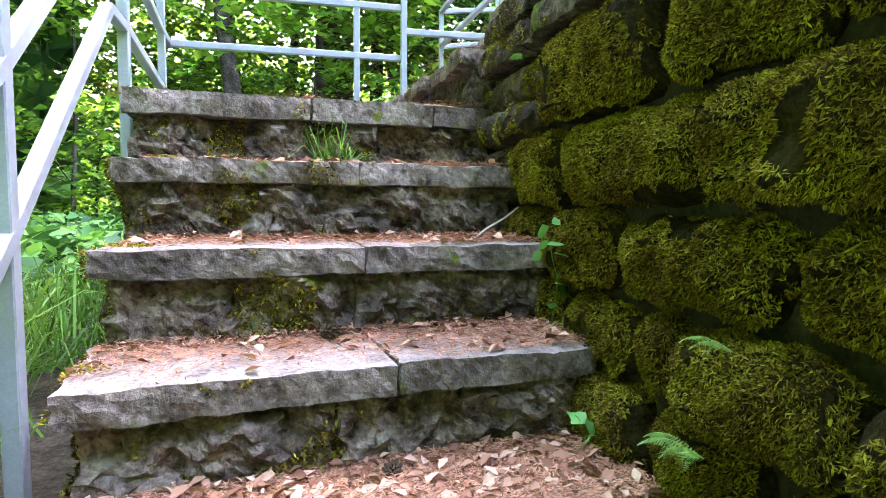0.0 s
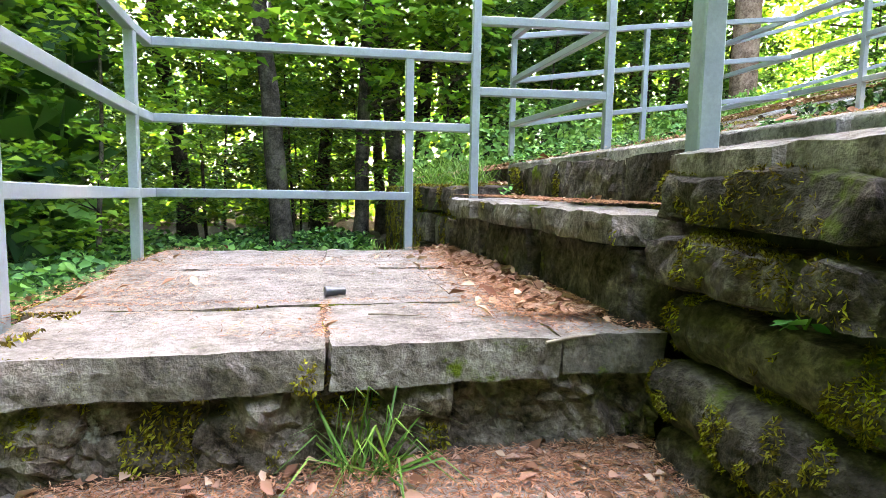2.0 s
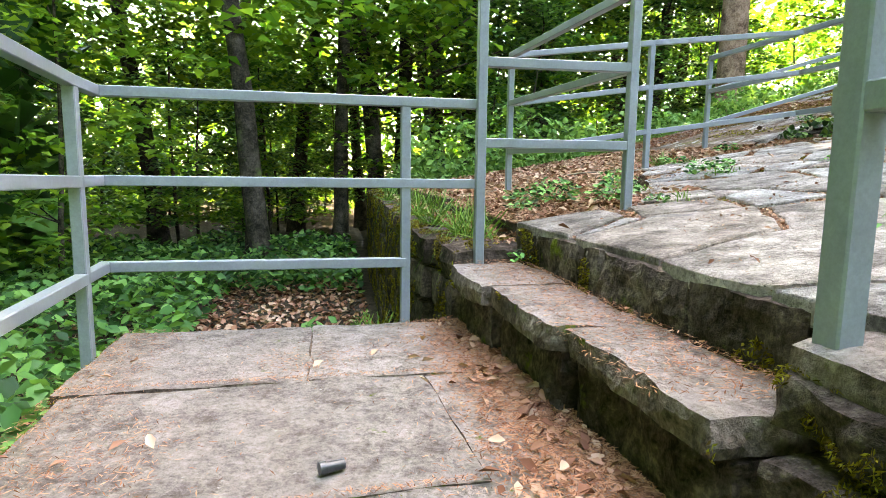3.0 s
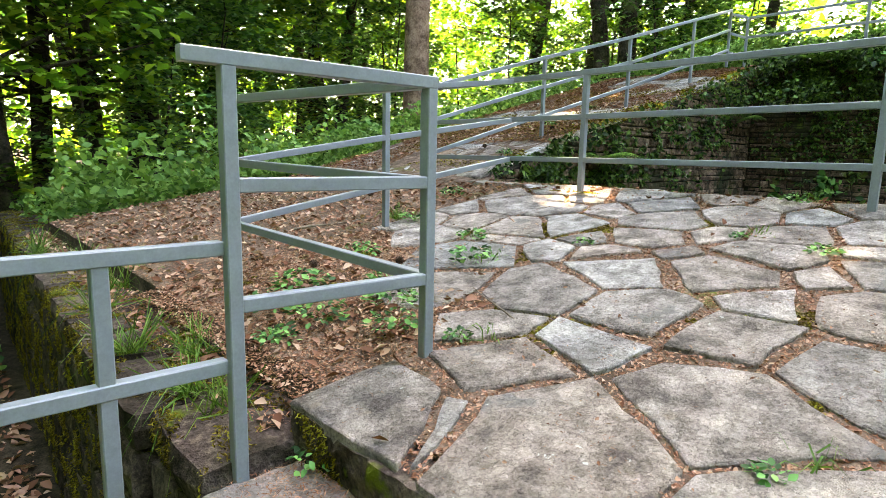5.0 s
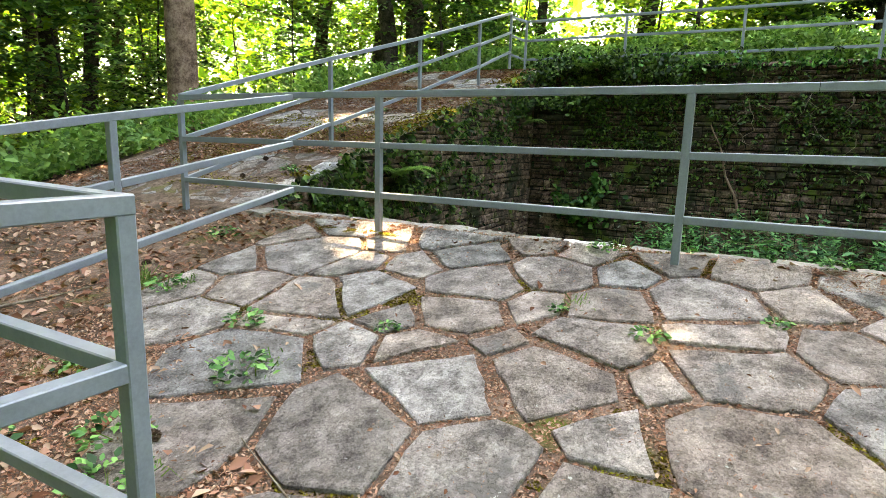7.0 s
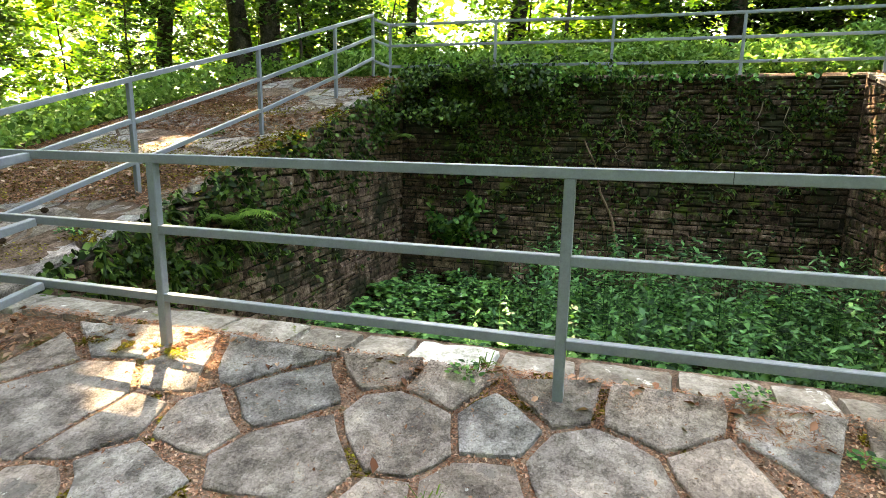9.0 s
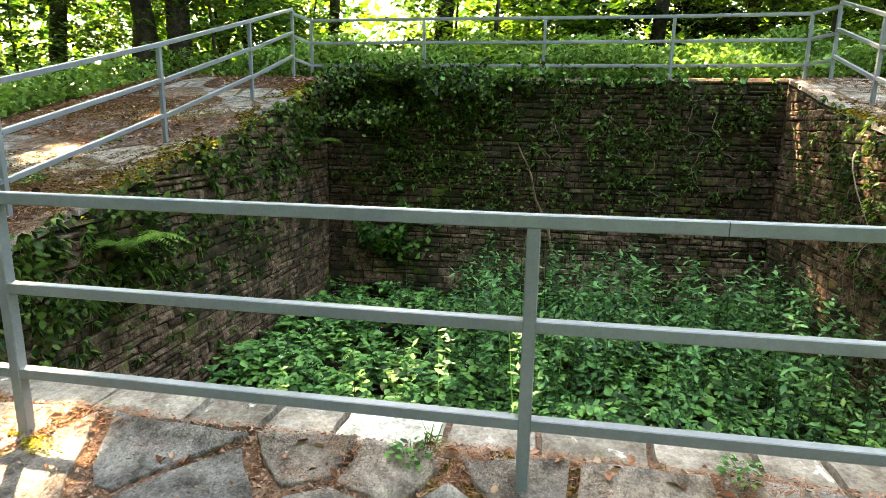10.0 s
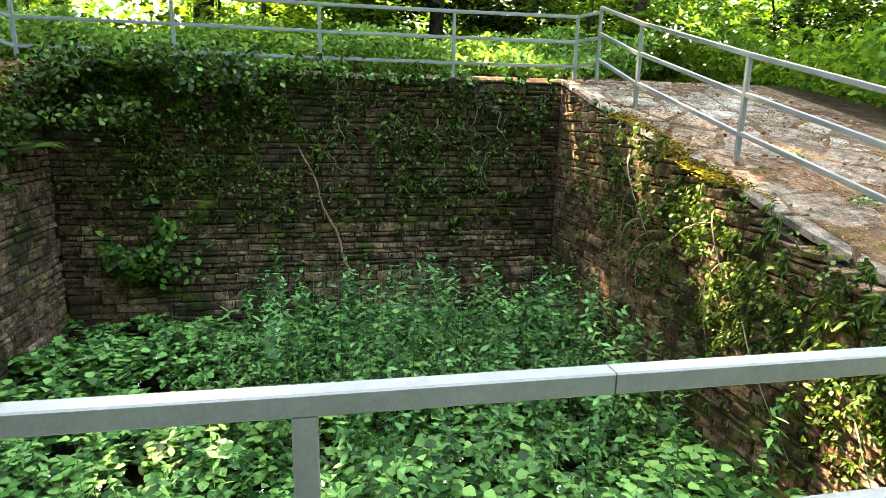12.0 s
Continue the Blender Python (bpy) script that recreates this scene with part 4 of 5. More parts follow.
stuff("bank_grass", blades(p - np.array([0, 0, 0.1]), 0.3, 0.008, nr, 0.5, 0.3), GRASS, "long grass on the shaded bank", "grass")
p = bed([(1.2, 14, 10.2, 15), (12.5, 22, 8.0, 13), (1.3, 4.0, 9.2, 10.4)], 330, 0.5, 53, 0.8)
stuff("undergrowth_north", leaves(p, 0.065, nr, 0.5, 1.5, lobes=True), SUNLIT_LEAF, "leafy undergrowth at the edge of the slope", "undergrowth")
p = bed([(11.45, 14.0, -1.5, 8.5)], 950, 0.55, 54, 0.6)
stuff("undergrowth_back", leaves(p, 0.052, nr, 0.45, 1.9), SUNLIT_LEAF, "green herbs behind the railing, sunlight put into their pale colour", "undergrowth")
p = bed([(14.0, 20.0, -7, 9)], 260, 0.7, 55, 0.7)
stuff("thicket_back", leaves(p, 0.085, nr, 0.45, 1.6, lobes=True), BEECH, "bright thicket behind the pit", "undergrowth")
p = bed([(5, 19, -9, -3.0)], 380, 0.8, 56, 0.7)
stuff("thicket_south", leaves(p, 0.07, nr, 0.45, 1.6, lobes=True), BEECH, "sunlit thicket beside the slope", "undergrowth")

# ---- pit vegetation ----
px0, px1, py0, py1 = X0 + 0.05, X1 - 0.03, Y0 + 0.03, Y1 - 0.03


def pit_height(x, y):
    h = 0.42 + 0.3 * noise.noise(Vector((x * 1.1, y * 1.1, 3))) + 0.12 * noise.noise(Vector((x * 3, y * 3, 7)))
    return h + 0.25 * max(0, 1 - abs(x - 5.6) / 1.6)


def trifoliate(p, size, r, flat):
    """Compound bramble leaves at the points: three lobed leaflets each, fanned from one stalk."""
    n = len(p)
    a = r.uniform(0, 2 * np.pi, n)
    tilt = r.normal(size=(n, 2)) * (1 - flat)
    size = size * r.uniform(0.65, 1.3, n)
    out = []
    for da, reach in ((0.0, 0.75), (1.75, 0.55), (-1.75, 0.55)):
        h = np.stack([np.cos(a + da), np.sin(a + da), np.zeros(n)], 1)
        h[:, 2] = (h[:, :2] * tilt).sum(1) - 0.15
        out.append(leaves_turned(p + h * (size * reach)[:, None], size, h, tilt, r))
    return joined(out)


def leaves_turned(p, size, head, tilt, r):
    """Six-cornered leaf blades with given headings and tilts."""
    n = len(p)
    nor = np.stack([-tilt[:, 0], -tilt[:, 1], np.ones(n)], 1) + r.normal(size=(n, 3)) * 0.12
    nor /= np.linalg.norm(nor, axis=1)[:, None]
    a = head - nor * (head * nor).sum(1)[:, None]
    a /= np.linalg.norm(a, axis=1)[:, None]
    b = np.cross(nor, a)
    s = size[:, None]
    a, b, nor = a * s * 0.62, b * s * 0.55, nor * s * 0.1
    v = np.stack([p - a, p - a * 0.25 + b + nor, p + a * 0.5 + b * 0.66 + nor * 0.5, p + a - nor, p + a * 0.5 - b * 0.66 + nor * 0.5, p - a * 0.25 - b + nor], 1).reshape(-1, 3)
    k = np.arange(n)[:, None] * 6
    return v, np.concatenate([k + [0, 1, 2, 3], k + [0, 3, 4, 5]])


m = 15500
x, y = nr.uniform(px0, px1, m), nr.uniform(py0, py1, m)
h = np.array([pit_height(a, b) for a, b in zip(x, y)])
p = np.stack([x, y, PIT_FLOOR + h * (1 - 0.5 * nr.uniform(0, 1, m) ** 1.6)], 1)
p = p[noise_at(p, 3.4, 2.0) > -0.22]
stuff("pit_brambles", trifoliate(p, 0.07, nr, 0.78), BRAMBLE, "dense bright brambles filling the pit floor", "brambles")
sets = []
for i in range(330):
    if i < 230:
        x, y = nr.normal(8.6, 1.15), nr.uniform(0.4, 4.3)
        tall = nr.uniform(1.0, 1.5)
    else:
        x, y = nr.uniform(5.2, 10), nr.uniform(0.4, 6.2)
        tall = nr.uniform(0.55, 0.85)
    if not (px0 < x < px1 and py0 < y < py1):
        continue
    k = 42
    t = np.linspace(0.25, 1, k)
    lean = nr.normal(size=2) * 0.08
    a = np.arange(k) * 2.4 + nr.uniform(0, 6)
    head = np.stack([np.cos(a), np.sin(a), np.full(k, 0.35)], 1)
    size = 0.085 * (1.15 - 0.6 * t)
    c = np.stack([x + lean[0] * t, y + lean[1] * t, PIT_FLOOR + tall * t], 1) + head * size[:, None] * 0.6
    sets.append(leaves(c, 0.036, nr, 0.6, 2.6, heading=head * 3, fold=0.1))
    sets.append(blades(np.array([[x, y, PIT_FLOOR]]), tall * 1.1, 0.008, nr, 0.05, 0.0))
stuff("pit_nettles", joined(sets), HERB, "tall dark green herbs standing in the pit", "herbs")


m = 170
x, y = nr.uniform(px0 + 0.3, px1 - 0.3, m), nr.uniform(py0 + 0.2, py1 - 0.2, m)
p = np.stack([x, y, [PIT_FLOOR + pit_height(a, b) + 0.03 for a, b in zip(x, y)]], 1)
WHITE = leafy("white_petal", [(0.6, 0.6, 0.55), (0.8, 0.8, 0.76)], 0.3, 0.8)
stuff("bramble_flowers", leaves(np.repeat(p, 5, axis=0) + nr.normal(size=(5 * m, 3)) * 0.012, 0.014, nr, 0.6, 1.1), WHITE, "small white bramble flowers in the pit", "flowers")


# ---- creepers on the pit walls ----
def creeper(face, m, spots, size, name, label, seed, mat=SHADED_CREEPER, lobes=True):
    """Leaves hanging on a wall face: spots are (u, z, spread_u, spread_z, weight); face gives the point and the outward way."""
    r = np.random.default_rng(seed)
    w = np.array([s[4] for s in spots], float)
    pick = r.choice(len(spots), m, p=w / w.sum())
    s = np.array(spots)[pick]
    u, z = r.normal(s[:, 0], s[:, 2]), r.normal(s[:, 1], s[:, 3])
    pts, ok = face(u, z, np.abs(r.normal(0, 0.07, m)) + 0.01)
    clump = noise_at(pts, 2.6, seed) > -0.05
    pts = pts[ok & clump]
    return stuff(name, leaves(pts, size, r, 0.3, 1.4, lobes=lobes), mat, label, "creeper")


def back_face(u, z, d):
    return np.stack([X1 - d, u, z], 1), (u > Y0 + 0.05) & (u < Y1 - 0.02) & (z > -1.1) & (z < 2.55)


def north_face(u, z, d):
    top = np.array([hill(a) for a in u])
    return np.stack([u, Y1 - d, z], 1), (u > X0) & (u < X1 - 0.05) & (z > -1.1) & (z < top + 0.06)


def south_face(u, z, d):
    top = np.array([hill(a) for a in u])
    return np.stack([u, Y0 + d * 1.4, z], 1), (u > X0) & (u < X1 - 0.05) & (z > -1.1) & (z < top + 0.08)


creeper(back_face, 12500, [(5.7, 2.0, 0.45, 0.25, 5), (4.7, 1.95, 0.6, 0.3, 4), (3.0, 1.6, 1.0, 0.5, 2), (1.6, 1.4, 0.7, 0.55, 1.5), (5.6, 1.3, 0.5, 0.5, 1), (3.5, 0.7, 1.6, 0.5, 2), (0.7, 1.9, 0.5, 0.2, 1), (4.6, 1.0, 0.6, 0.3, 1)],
        0.038, "creeper_back", "dark creepers hanging down the pit's back wall, shade put into their colour", 61)
creeper(back_face, 2200, [(5.75, 2.25, 0.5, 0.1, 4), (4.4, 2.26, 0.7, 0.07, 2), (2.5, 2.24, 1.6, 0.04, 2)], 0.05, "wall_top_herbs", "herbs and fern tips along the wall top", 62, BRAMBLE)
creeper(north_face, 4500, [(5.0, 0.3, 0.5, 0.35, 3), (6.0, 0.7, 0.7, 0.3, 3), (8.0, 1.2, 1.0, 0.3, 2), (7.0, 0.4, 1.2, 0.4, 2), (9.8, 1.8, 0.5, 0.3, 2)], 0.045, "creeper_north", "small ferns and creepers in the joints", 63)
creeper(south_face, 7000, [(5.6, 0.4, 0.7, 0.3, 3), (6.6, 0.7, 0.8, 0.35, 4), (8.0, 1.0, 0.8, 0.35, 4), (9.4, 1.3, 0.6, 0.4, 2), (7.0, 0.0, 1.1, 0.4, 2), (5.3, -0.4, 0.6, 0.4, 2)], 0.027, "creeper_south", "creepers and herbs on the pit wall", 64, SHADED_CREEPER)
creeper(lambda u, z, d: (np.stack([X1 - d * 2.2, u, z], 1), (u > 4.2) & (u < Y1) & (z < 1.9)), 1000, [(5.6, 0.0, 0.25, 0.14, 3), (5.35, 0.4, 0.09, 0.2, 1)], 0.075, "wall_shrub", "light green shrub growing from the back wall", 65, UNDER)


# The deep shadow under this overhang is partly in the leaf colour.
creeper(lambda u, z, d: (np.stack([X1 - d * 5.0, u, z - d * 1.2], 1), (u > 3.6) & (u < Y1)), 4200, [(5.7, 2.3, 0.5, 0.09, 4), (4.7, 2.28, 0.5, 0.08, 2), (5.9, 1.9, 0.3, 0.12, 2)], 0.05, "overhang", "leafy growth overhanging the back wall, darkened in colour for shade", 66)


def tufts(face, out, m, spots, length, name, label, seed, mat=FERN):
    """Tufts of small ferns and herbs rooted in the joints: each a fan of narrow drooping leaves."""
    r = np.random.default_rng(seed)
    w = np.array([s[4] for s in spots], float)
    s = np.array(spots)[r.choice(len(spots), m, p=w / w.sum())]
    pts, ok = face(r.normal(s[:, 0], s[:, 2]), r.normal(s[:, 1], s[:, 3]), np.full(m, 0.015))
    pts = pts[ok]
    k = 15
    root = np.repeat(pts, k, axis=0)
    side = np.cross(np.array(out), [0, 0, 1.0])
    a = r.uniform(-1.5, 1.5, len(root))[:, None]
    head = np.array(out) * np.cos(a) * 0.8 + side * np.sin(a) + np.array([0, 0, 1.0]) * r.uniform(-0.9, 0.5, (len(root), 1))
    ln = (length * np.repeat(r.uniform(0.5, 1.35, len(pts)), k) * r.uniform(0.6, 1.1, len(root)))[:, None]
    head = head / np.linalg.norm(head, axis=1)[:, None] * ln
    wide = np.cross(head, r.normal(size=head.shape))
    wide = wide / np.linalg.norm(wide, axis=1)[:, None] * ln * 0.15
    sag = np.array([0, 0, 1.0]) * ln * 0.35
    v = np.stack([root, root + head * 0.45 + wide, root + head - sag, root + head * 0.45 - wide], 1).reshape(-1, 3)
    return stuff(name, (v, np.arange(len(v)).reshape(-1, 4)), mat, label, "ferns")


tufts(back_face, (-1, 0, 0), 620, [(5.4, 1.9, 0.7, 0.3, 4), (3.4, 1.8, 1.2, 0.35, 4), (1.4, 1.5, 0.7, 0.5, 2), (3.5, 0.8, 1.6, 0.5, 2), (5.4, 0.9, 0.5, 0.4, 1)], 0.085, "wall_ferns_back", "small ferns and herbs rooted in the shaded wall", 161, SHADED_CREEPER)
tufts(north_face, (0, -1, 0), 420, [(5.2, 0.4, 0.5, 0.3, 3), (6.2, 0.6, 0.7, 0.3, 3), (8.2, 1.2, 1.0, 0.35, 3), (7.0, 0.2, 1.2, 0.5, 2), (9.8, 1.8, 0.5, 0.3, 2)], 0.09, "wall_ferns_north", "tufts of small fern in the wall joints", 162)
tufts(south_face, (0, 1, 0), 560, [(5.6, 0.5, 0.7, 0.3, 4), (6.6, 0.7, 0.8, 0.35, 4), (8.0, 1.1, 0.8, 0.35, 4), (9.4, 1.6, 0.6, 0.4, 2), (6.6, 0.0, 1.1, 0.4, 3)], 0.075, "wall_ferns_south", "sunlit ferns and herbs hanging on the wall", 163)


def vine(points, r0, name="dead_vine", label="bare brown vine stem against the wall", mat=TWIG):
    vs, fs = [], []
    for i, p in enumerate(points):
        p = Vector(p)
        d = (Vector(points[min(i + 1, len(points) - 1)]) - Vector(points[max(i - 1, 0)])).normalized()
        s = d.cross(Vector((0.2, 0.5, 0.8))).normalized()
        u = s.cross(d)
        r = r0 * (1 - 0.6 * i / len(points))
        vs += [p + s * math.cos(k * math.pi / 3) * r + u * math.sin(k * math.pi / 3) * r for k in range(6)]
    for i in range(len(points) - 1):
        fs += [[i * 6 + k, i * 6 + (k + 1) % 6, i * 6 + 6 + (k + 1) % 6, i * 6 + 6 + k] for k in range(6)]
    return tagged(poly_part(name, vs, fs, mat, None, smooth=True), label, "twig")


rv = random.Random(71)
vine([(X1 - 0.07, 3.08 + 0.055 * i + 0.025 * math.sin(i * 1.3), -0.3 + 0.15 * i) for i in range(12)], 0.024, mat=RED_BARK)
for k in range(22):
    if k < 12:
        u, z = rv.uniform(1.0, 5.5), rv.uniform(1.0, 2.2)
        q = [(X1 - 0.06 - 0.02 * math.sin(i), u + 0.05 * i * rv.uniform(-1, 1), z - 0.1 * i) for i in range(7)]
    else:
        u = rv.uniform(5.6, 9.4)
        z, e = hill(u) - rv.uniform(0.2, 0.9), rv.uniform(-0.12, 0.12)
        q = [(u + e * i, Y0 + 0.07 + 0.16 * math.sin(i * 0.45), z - 0.02 * i * i) for i in range(7)]
    vine(q, rv.uniform(0.004, 0.009), "dry_stem", "thin pale dry stem hanging on the wall")


def fern(at, fronds, length, seed, tilt=(0, 0), arc=6.3, start=0.0, mat=GRASS):
    """A fern: arching fronds with paired leaflets."""
    r = np.random.default_rng(seed)
    ob = empty("fern", at, "green fern growing from a stone joint", "fern", "ferns")
    for i in range(fronds):
        a = start + arc * i / fronds + r.normal() * 0.15
        out = Vector((math.cos(a), math.sin(a), 0))
        ln = length * r.uniform(0.7, 1.1)
        vs, fs = [], []
        side = Vector((-out.y, out.x, 0))
        for k in range(22):
            t = k / 21
            c = out * ln * t * 0.85 + Vector((tilt[0], tilt[1], 1)) * ln * (0.75 * t - 0.72 * t * t)
            w = ln * 0.2 * math.sin(math.pi * min(1, 0.16 + 0.84 * t)) * (1 - 0.3 * t) + 0.004
            d = out * ln * 0.02
            for s in (1, -1):
                o = len(vs)
                tip = c + side * w * s + out * w * 0.35 - Vector((0, 0, w * 0.25))
                vs += [c - d, c + d, tip + d * 0.3, tip - d * 0.3]
                fs.append([o, o + 1, o + 2, o + 3])
        poly_part("frond", vs, fs, mat, ob)
    return ob


fern((6.3, Y1 - 0.06, 0.62), 11, 0.6, 81, (0, -0.3), 3.3, 3.1)
fern((10.2, Y1 - 0.06, 1.3), 10, 0.6, 82, (0, -0.3), 3.3, 3.1)
fern((X1 + 0.02, 3.75, 2.24), 7, 0.5, 83, (-0.2, 0))
fern((X1 - 0.1, 5.6, 2.2), 8, 0.6, 84, (-0.4, 0), 3.2, 1.6)
# Two ferns in the pale leaf that carries a sun patch in its colour.
fern((6.7, 5.55, -0.85), 10, 0.62, 85, mat=SUNLIT_LEAF)
fern((6.5, 5.2, -0.9), 8, 0.5, 86, mat=SUNLIT_LEAF)
fern((WALL_X - 0.01, 0.88, -1.16), 3, 0.09, 87, (-0.3, 0), 2.0, 2.2)
fern((WALL_X - 0.01, 0.95, -1.37), 4, 0.12, 88, (-0.3, 0), 2.0, 2.2)


# ---- moss ----
def on_faces(ob, per, r, keep):
    """Random points on the faces of a block for which keep(normal) holds, with the normals."""
    me = ob.data
    co = np.empty(len(me.vertices) * 3, np.float32)
    me.vertices.foreach_get("co", co)
    co = co.reshape(-1, 3)
    q = np.empty(len(me.polygons) * 4, np.int32)
    me.polygons.foreach_get("vertices", q)
    q = q.reshape(-1, 4)
    a, b, c, d = (co[q[:, k]] for k in range(4))
    nor = np.cross(c - a, d - b)
    area = np.linalg.norm(nor, axis=1) / 2
    nor = nor / (area[:, None] * 2 + 1e-9)
    area = area * keep(nor)
    m = int(area.sum() * per)
    if m < 1:
        return np.zeros((0, 3)), np.zeros((0, 3))
    k = r.choice(len(area), m, p=area / area.sum())
    u, v = r.uniform(0, 1, m)[:, None], r.uniform(0, 1, m)[:, None]
    p = (a[k] * (1 - u) + b[k] * u) * (1 - v) + (d[k] * (1 - u) + c[k] * u) * v
    base = ob.location + (ob.parent.location if ob.parent else Vector())
    return p + np.array(base), nor[k]


sets = []
for ob, amount, fine in moss_hosts:
    p, nn = on_faces(ob, 90000 * amount * (1 if fine == 1.0 else 0.22), nr, lambda a: (a[:, 0] < -0.3) | (a[:, 2] > 0.6))
    if not len(p):
        continue
    keep = noise_at(p, 6.0, 3.0) + 0.5 * noise_at(p, 22.0, 5.0) > (-0.42 if amount > 0.6 else 0.1)
    p, nn = p[keep], nn[keep]
    way = nn * 0.75 + np.array([-0.1, 0, -0.5])
    k = 1.0 if fine == 1.0 else 1.5
    lump = np.clip(noise_at(p, 18.0, 1.0) + 0.2, 0, 1) * (0.022 if amount > 0.6 else 0.012)
    sets.append(leaves(p + nn * (0.002 * k + lump[:, None] * nr.uniform(0.75, 1, len(p))[:, None]), 0.0033 * k, nr, 0.0, 4.0, heading=way * 1.0, fold=0.25))
moss = stuff("moss_cushions", joined(sets), MOSS, "thick yellow-green moss on the wall blocks", "moss")
sets = []
for y, z in STEPS + [(2.38, -0.525)]:
    left = -0.27 if z < -0.6 else -0.42
    m = 500
    p = np.stack([left + nr.uniform(0, 0.12, m), y + nr.uniform(-0.02, 0.3, m), np.full(m, z + 0.002)], 1)
    p = p[noise_at(p, 9.0, z) > 0.05]
    sets.append(leaves(p + np.array([0, 0, 0.004]), 0.006, nr, 0.3, 2.5, fold=0.2))
for ob in list(stairs.children) + list(landing.children) + list(side_steps.children):
    p, nn = on_faces(ob, 22000, nr, lambda a: (a[:, 1] < -0.4) | (a[:, 0] < -0.5))
    if len(p):
        w = noise_at(p, 5.0, 8.0) + 0.28 - 0.55 * np.clip(p[:, 0] + 0.3, 0, 1)
        p, nn = p[w > 0.2], nn[w > 0.2]
        if len(p):
            sets.append(leaves(p + nn * 0.003, 0.0048, nr, 0.0, 3.2, heading=(nn + np.array([0, 0, -0.3])) * 1.2, fold=0.2))
m = 4000
p = np.stack([4.06 + nr.normal(0, 0.07, m), 5.3 + nr.normal(0, 0.17, m), np.full(m, 0.405)], 1)
p2 = np.stack([nr.uniform(5.0, 9.5, m), np.full(m, Y0 - 0.04) + nr.normal(0, 0.09, m), np.zeros(m)], 1)
p3 = np.stack([nr.uniform(5.0, 10.8, m), np.full(m, Y1 + 0.1) + nr.normal(0, 0.12, m), np.zeros(m)], 1)
for q in (p2, p3):
    q[:, 2] = [hill(a) + 0.004 for a in q[:, 0]]
    q = q[noise_at(q, 2.0) > -0.05]
    sets.append(leaves(q + np.array([0, 0, 0.006]), 0.022, nr, 0.6, 1.8))
m = 26000
q = np.stack([nr.uniform(4.6, 11.0, m), np.where(nr.uniform(0, 1, m) < 0.8, nr.uniform(6.6, 9.0, m), nr.uniform(-2.0, 0.1, m)), np.zeros(m)], 1)
q[:, 2] = [hill(a) + 0.004 for a in q[:, 0]]
q = q[noise_at(q, 0.8, 4.0) + 0.4 * noise_at(q, 4.0, 2.0) > 0.1]
sets.append(leaves(q + np.array([0, 0, 0.006]), 0.013, nr, 0.6, 1.8))
p = p[noise_at(p, 7.0) > 0.22]
sets.append(leaves(p + np.array([0, 0, 0.006]), 0.006, nr, 0.6, 2.0))
stuff("moss_patches", joined(sets), MOSS, "patches of moss on steps and edges", "moss")


# ---- litter ----
def litter(p, leaf_share, leaf, needle, r):
    k = r.uniform(0, 1, len(p)) < leaf_share
    a, b = p[k], p[~k]
    a = a + np.array([0, 0, 0.006])
    return leaves(a, leaf, r, 0.6, 1.8, fold=0.5, spread=0.7, lobes=True), leaves(b + np.array([0, 0, 0.002]), needle * 0.13, r, 0.8, 8.0, fold=0.2, spread=0.6)


dry, ndl = [], []


def strew(p, share, leaf=0.02, needle=0.024):
    a, b = litter(p, share, leaf, needle, nr)
    dry.append(a), ndl.append(b)


for i, (y, z) in enumerate(BELOW[:1] + STEPS):
    nexty = ([s[0] for s in STEPS] + [2.38])[i]
    m = 26000 if i else 34000
    x = nr.uniform(-0.26, 0.97, m)
    back = nr.uniform(0, 1, m)
    yy = y - 0.01 + (nexty + 0.02 - y) * back
    heap = np.maximum(0, x - 0.45) * 1.3 + back * back * 1.0 + (0.9 if i == 0 else 0) + 0.06
    k = nr.uniform(0, 1, m) < heap
    yy = yy + (0.12, 0.12, 0.09, 0.06)[i] * (x - 0.33)
    p = np.stack([x, yy, np.full(m, z + 0.003) + nr.uniform(0, 0.02, m) * np.minimum(1, heap)], 1)[k]
    strew(p, 0.012 if i else 0.026, 0.016, 0.019)
m = 70000
x, yy = nr.uniform(-0.5, 0.97, m), nr.uniform(2.36, 4.05, m)
patchy = np.clip(noise_at(np.stack([x, yy, yy * 0], 1), 2.6, 5.0) * 2.2 - 0.35, 0, 1) * 0.35
edge = np.maximum(0, (x - 0.55) * 2.2) + np.maximum(0, (-0.25 - x) * 2.0) + 0.015 + patchy
jn = (np.abs(x - 0.25) < 0.014) & (yy < 2.74) | (np.abs(x - 0.72 + 0.25 * (yy - 2.5)) < 0.016) & (yy < 2.9) | (np.minimum.reduce([np.abs(yy - 2.74 - 0.06 * (x - 0.33)), np.abs(yy - 3.42)]) < 0.01)
k = nr.uniform(0, 1, m) < edge * 0.7 + jn * 0.9
strew(np.stack([x, yy, np.full(m, -0.513) + nr.uniform(0, 0.006, m)], 1)[k], 0.004, 0.016, 0.016)
m = 24000
x, yy = 0.9 - np.abs(nr.normal(0, 0.13, m)), nr.uniform(2.5, 4.03, m)
strew(np.stack([x, yy, np.full(m, -0.512) + nr.uniform(0, 0.014, m)], 1), 0.012, 0.018, 0.018)
m = 15000
x, yy = nr.uniform(4.06, 4.36, m), nr.uniform(0.5, 6.3, m)
p = np.stack([x, yy, np.where(x > 4.28, 0.432, np.array([hill(a) for a in x]) + 0.008)], 1)
strew(p[noise_at(p, 2.2) > -0.05], 0.012, 0.02)
m = 12000
x, yy = nr.uniform(0.78, 1.09, m), nr.uniform(2.46, 4.03, m)
k = nr.uniform(0, 1, m) < (x - 0.75) * 2
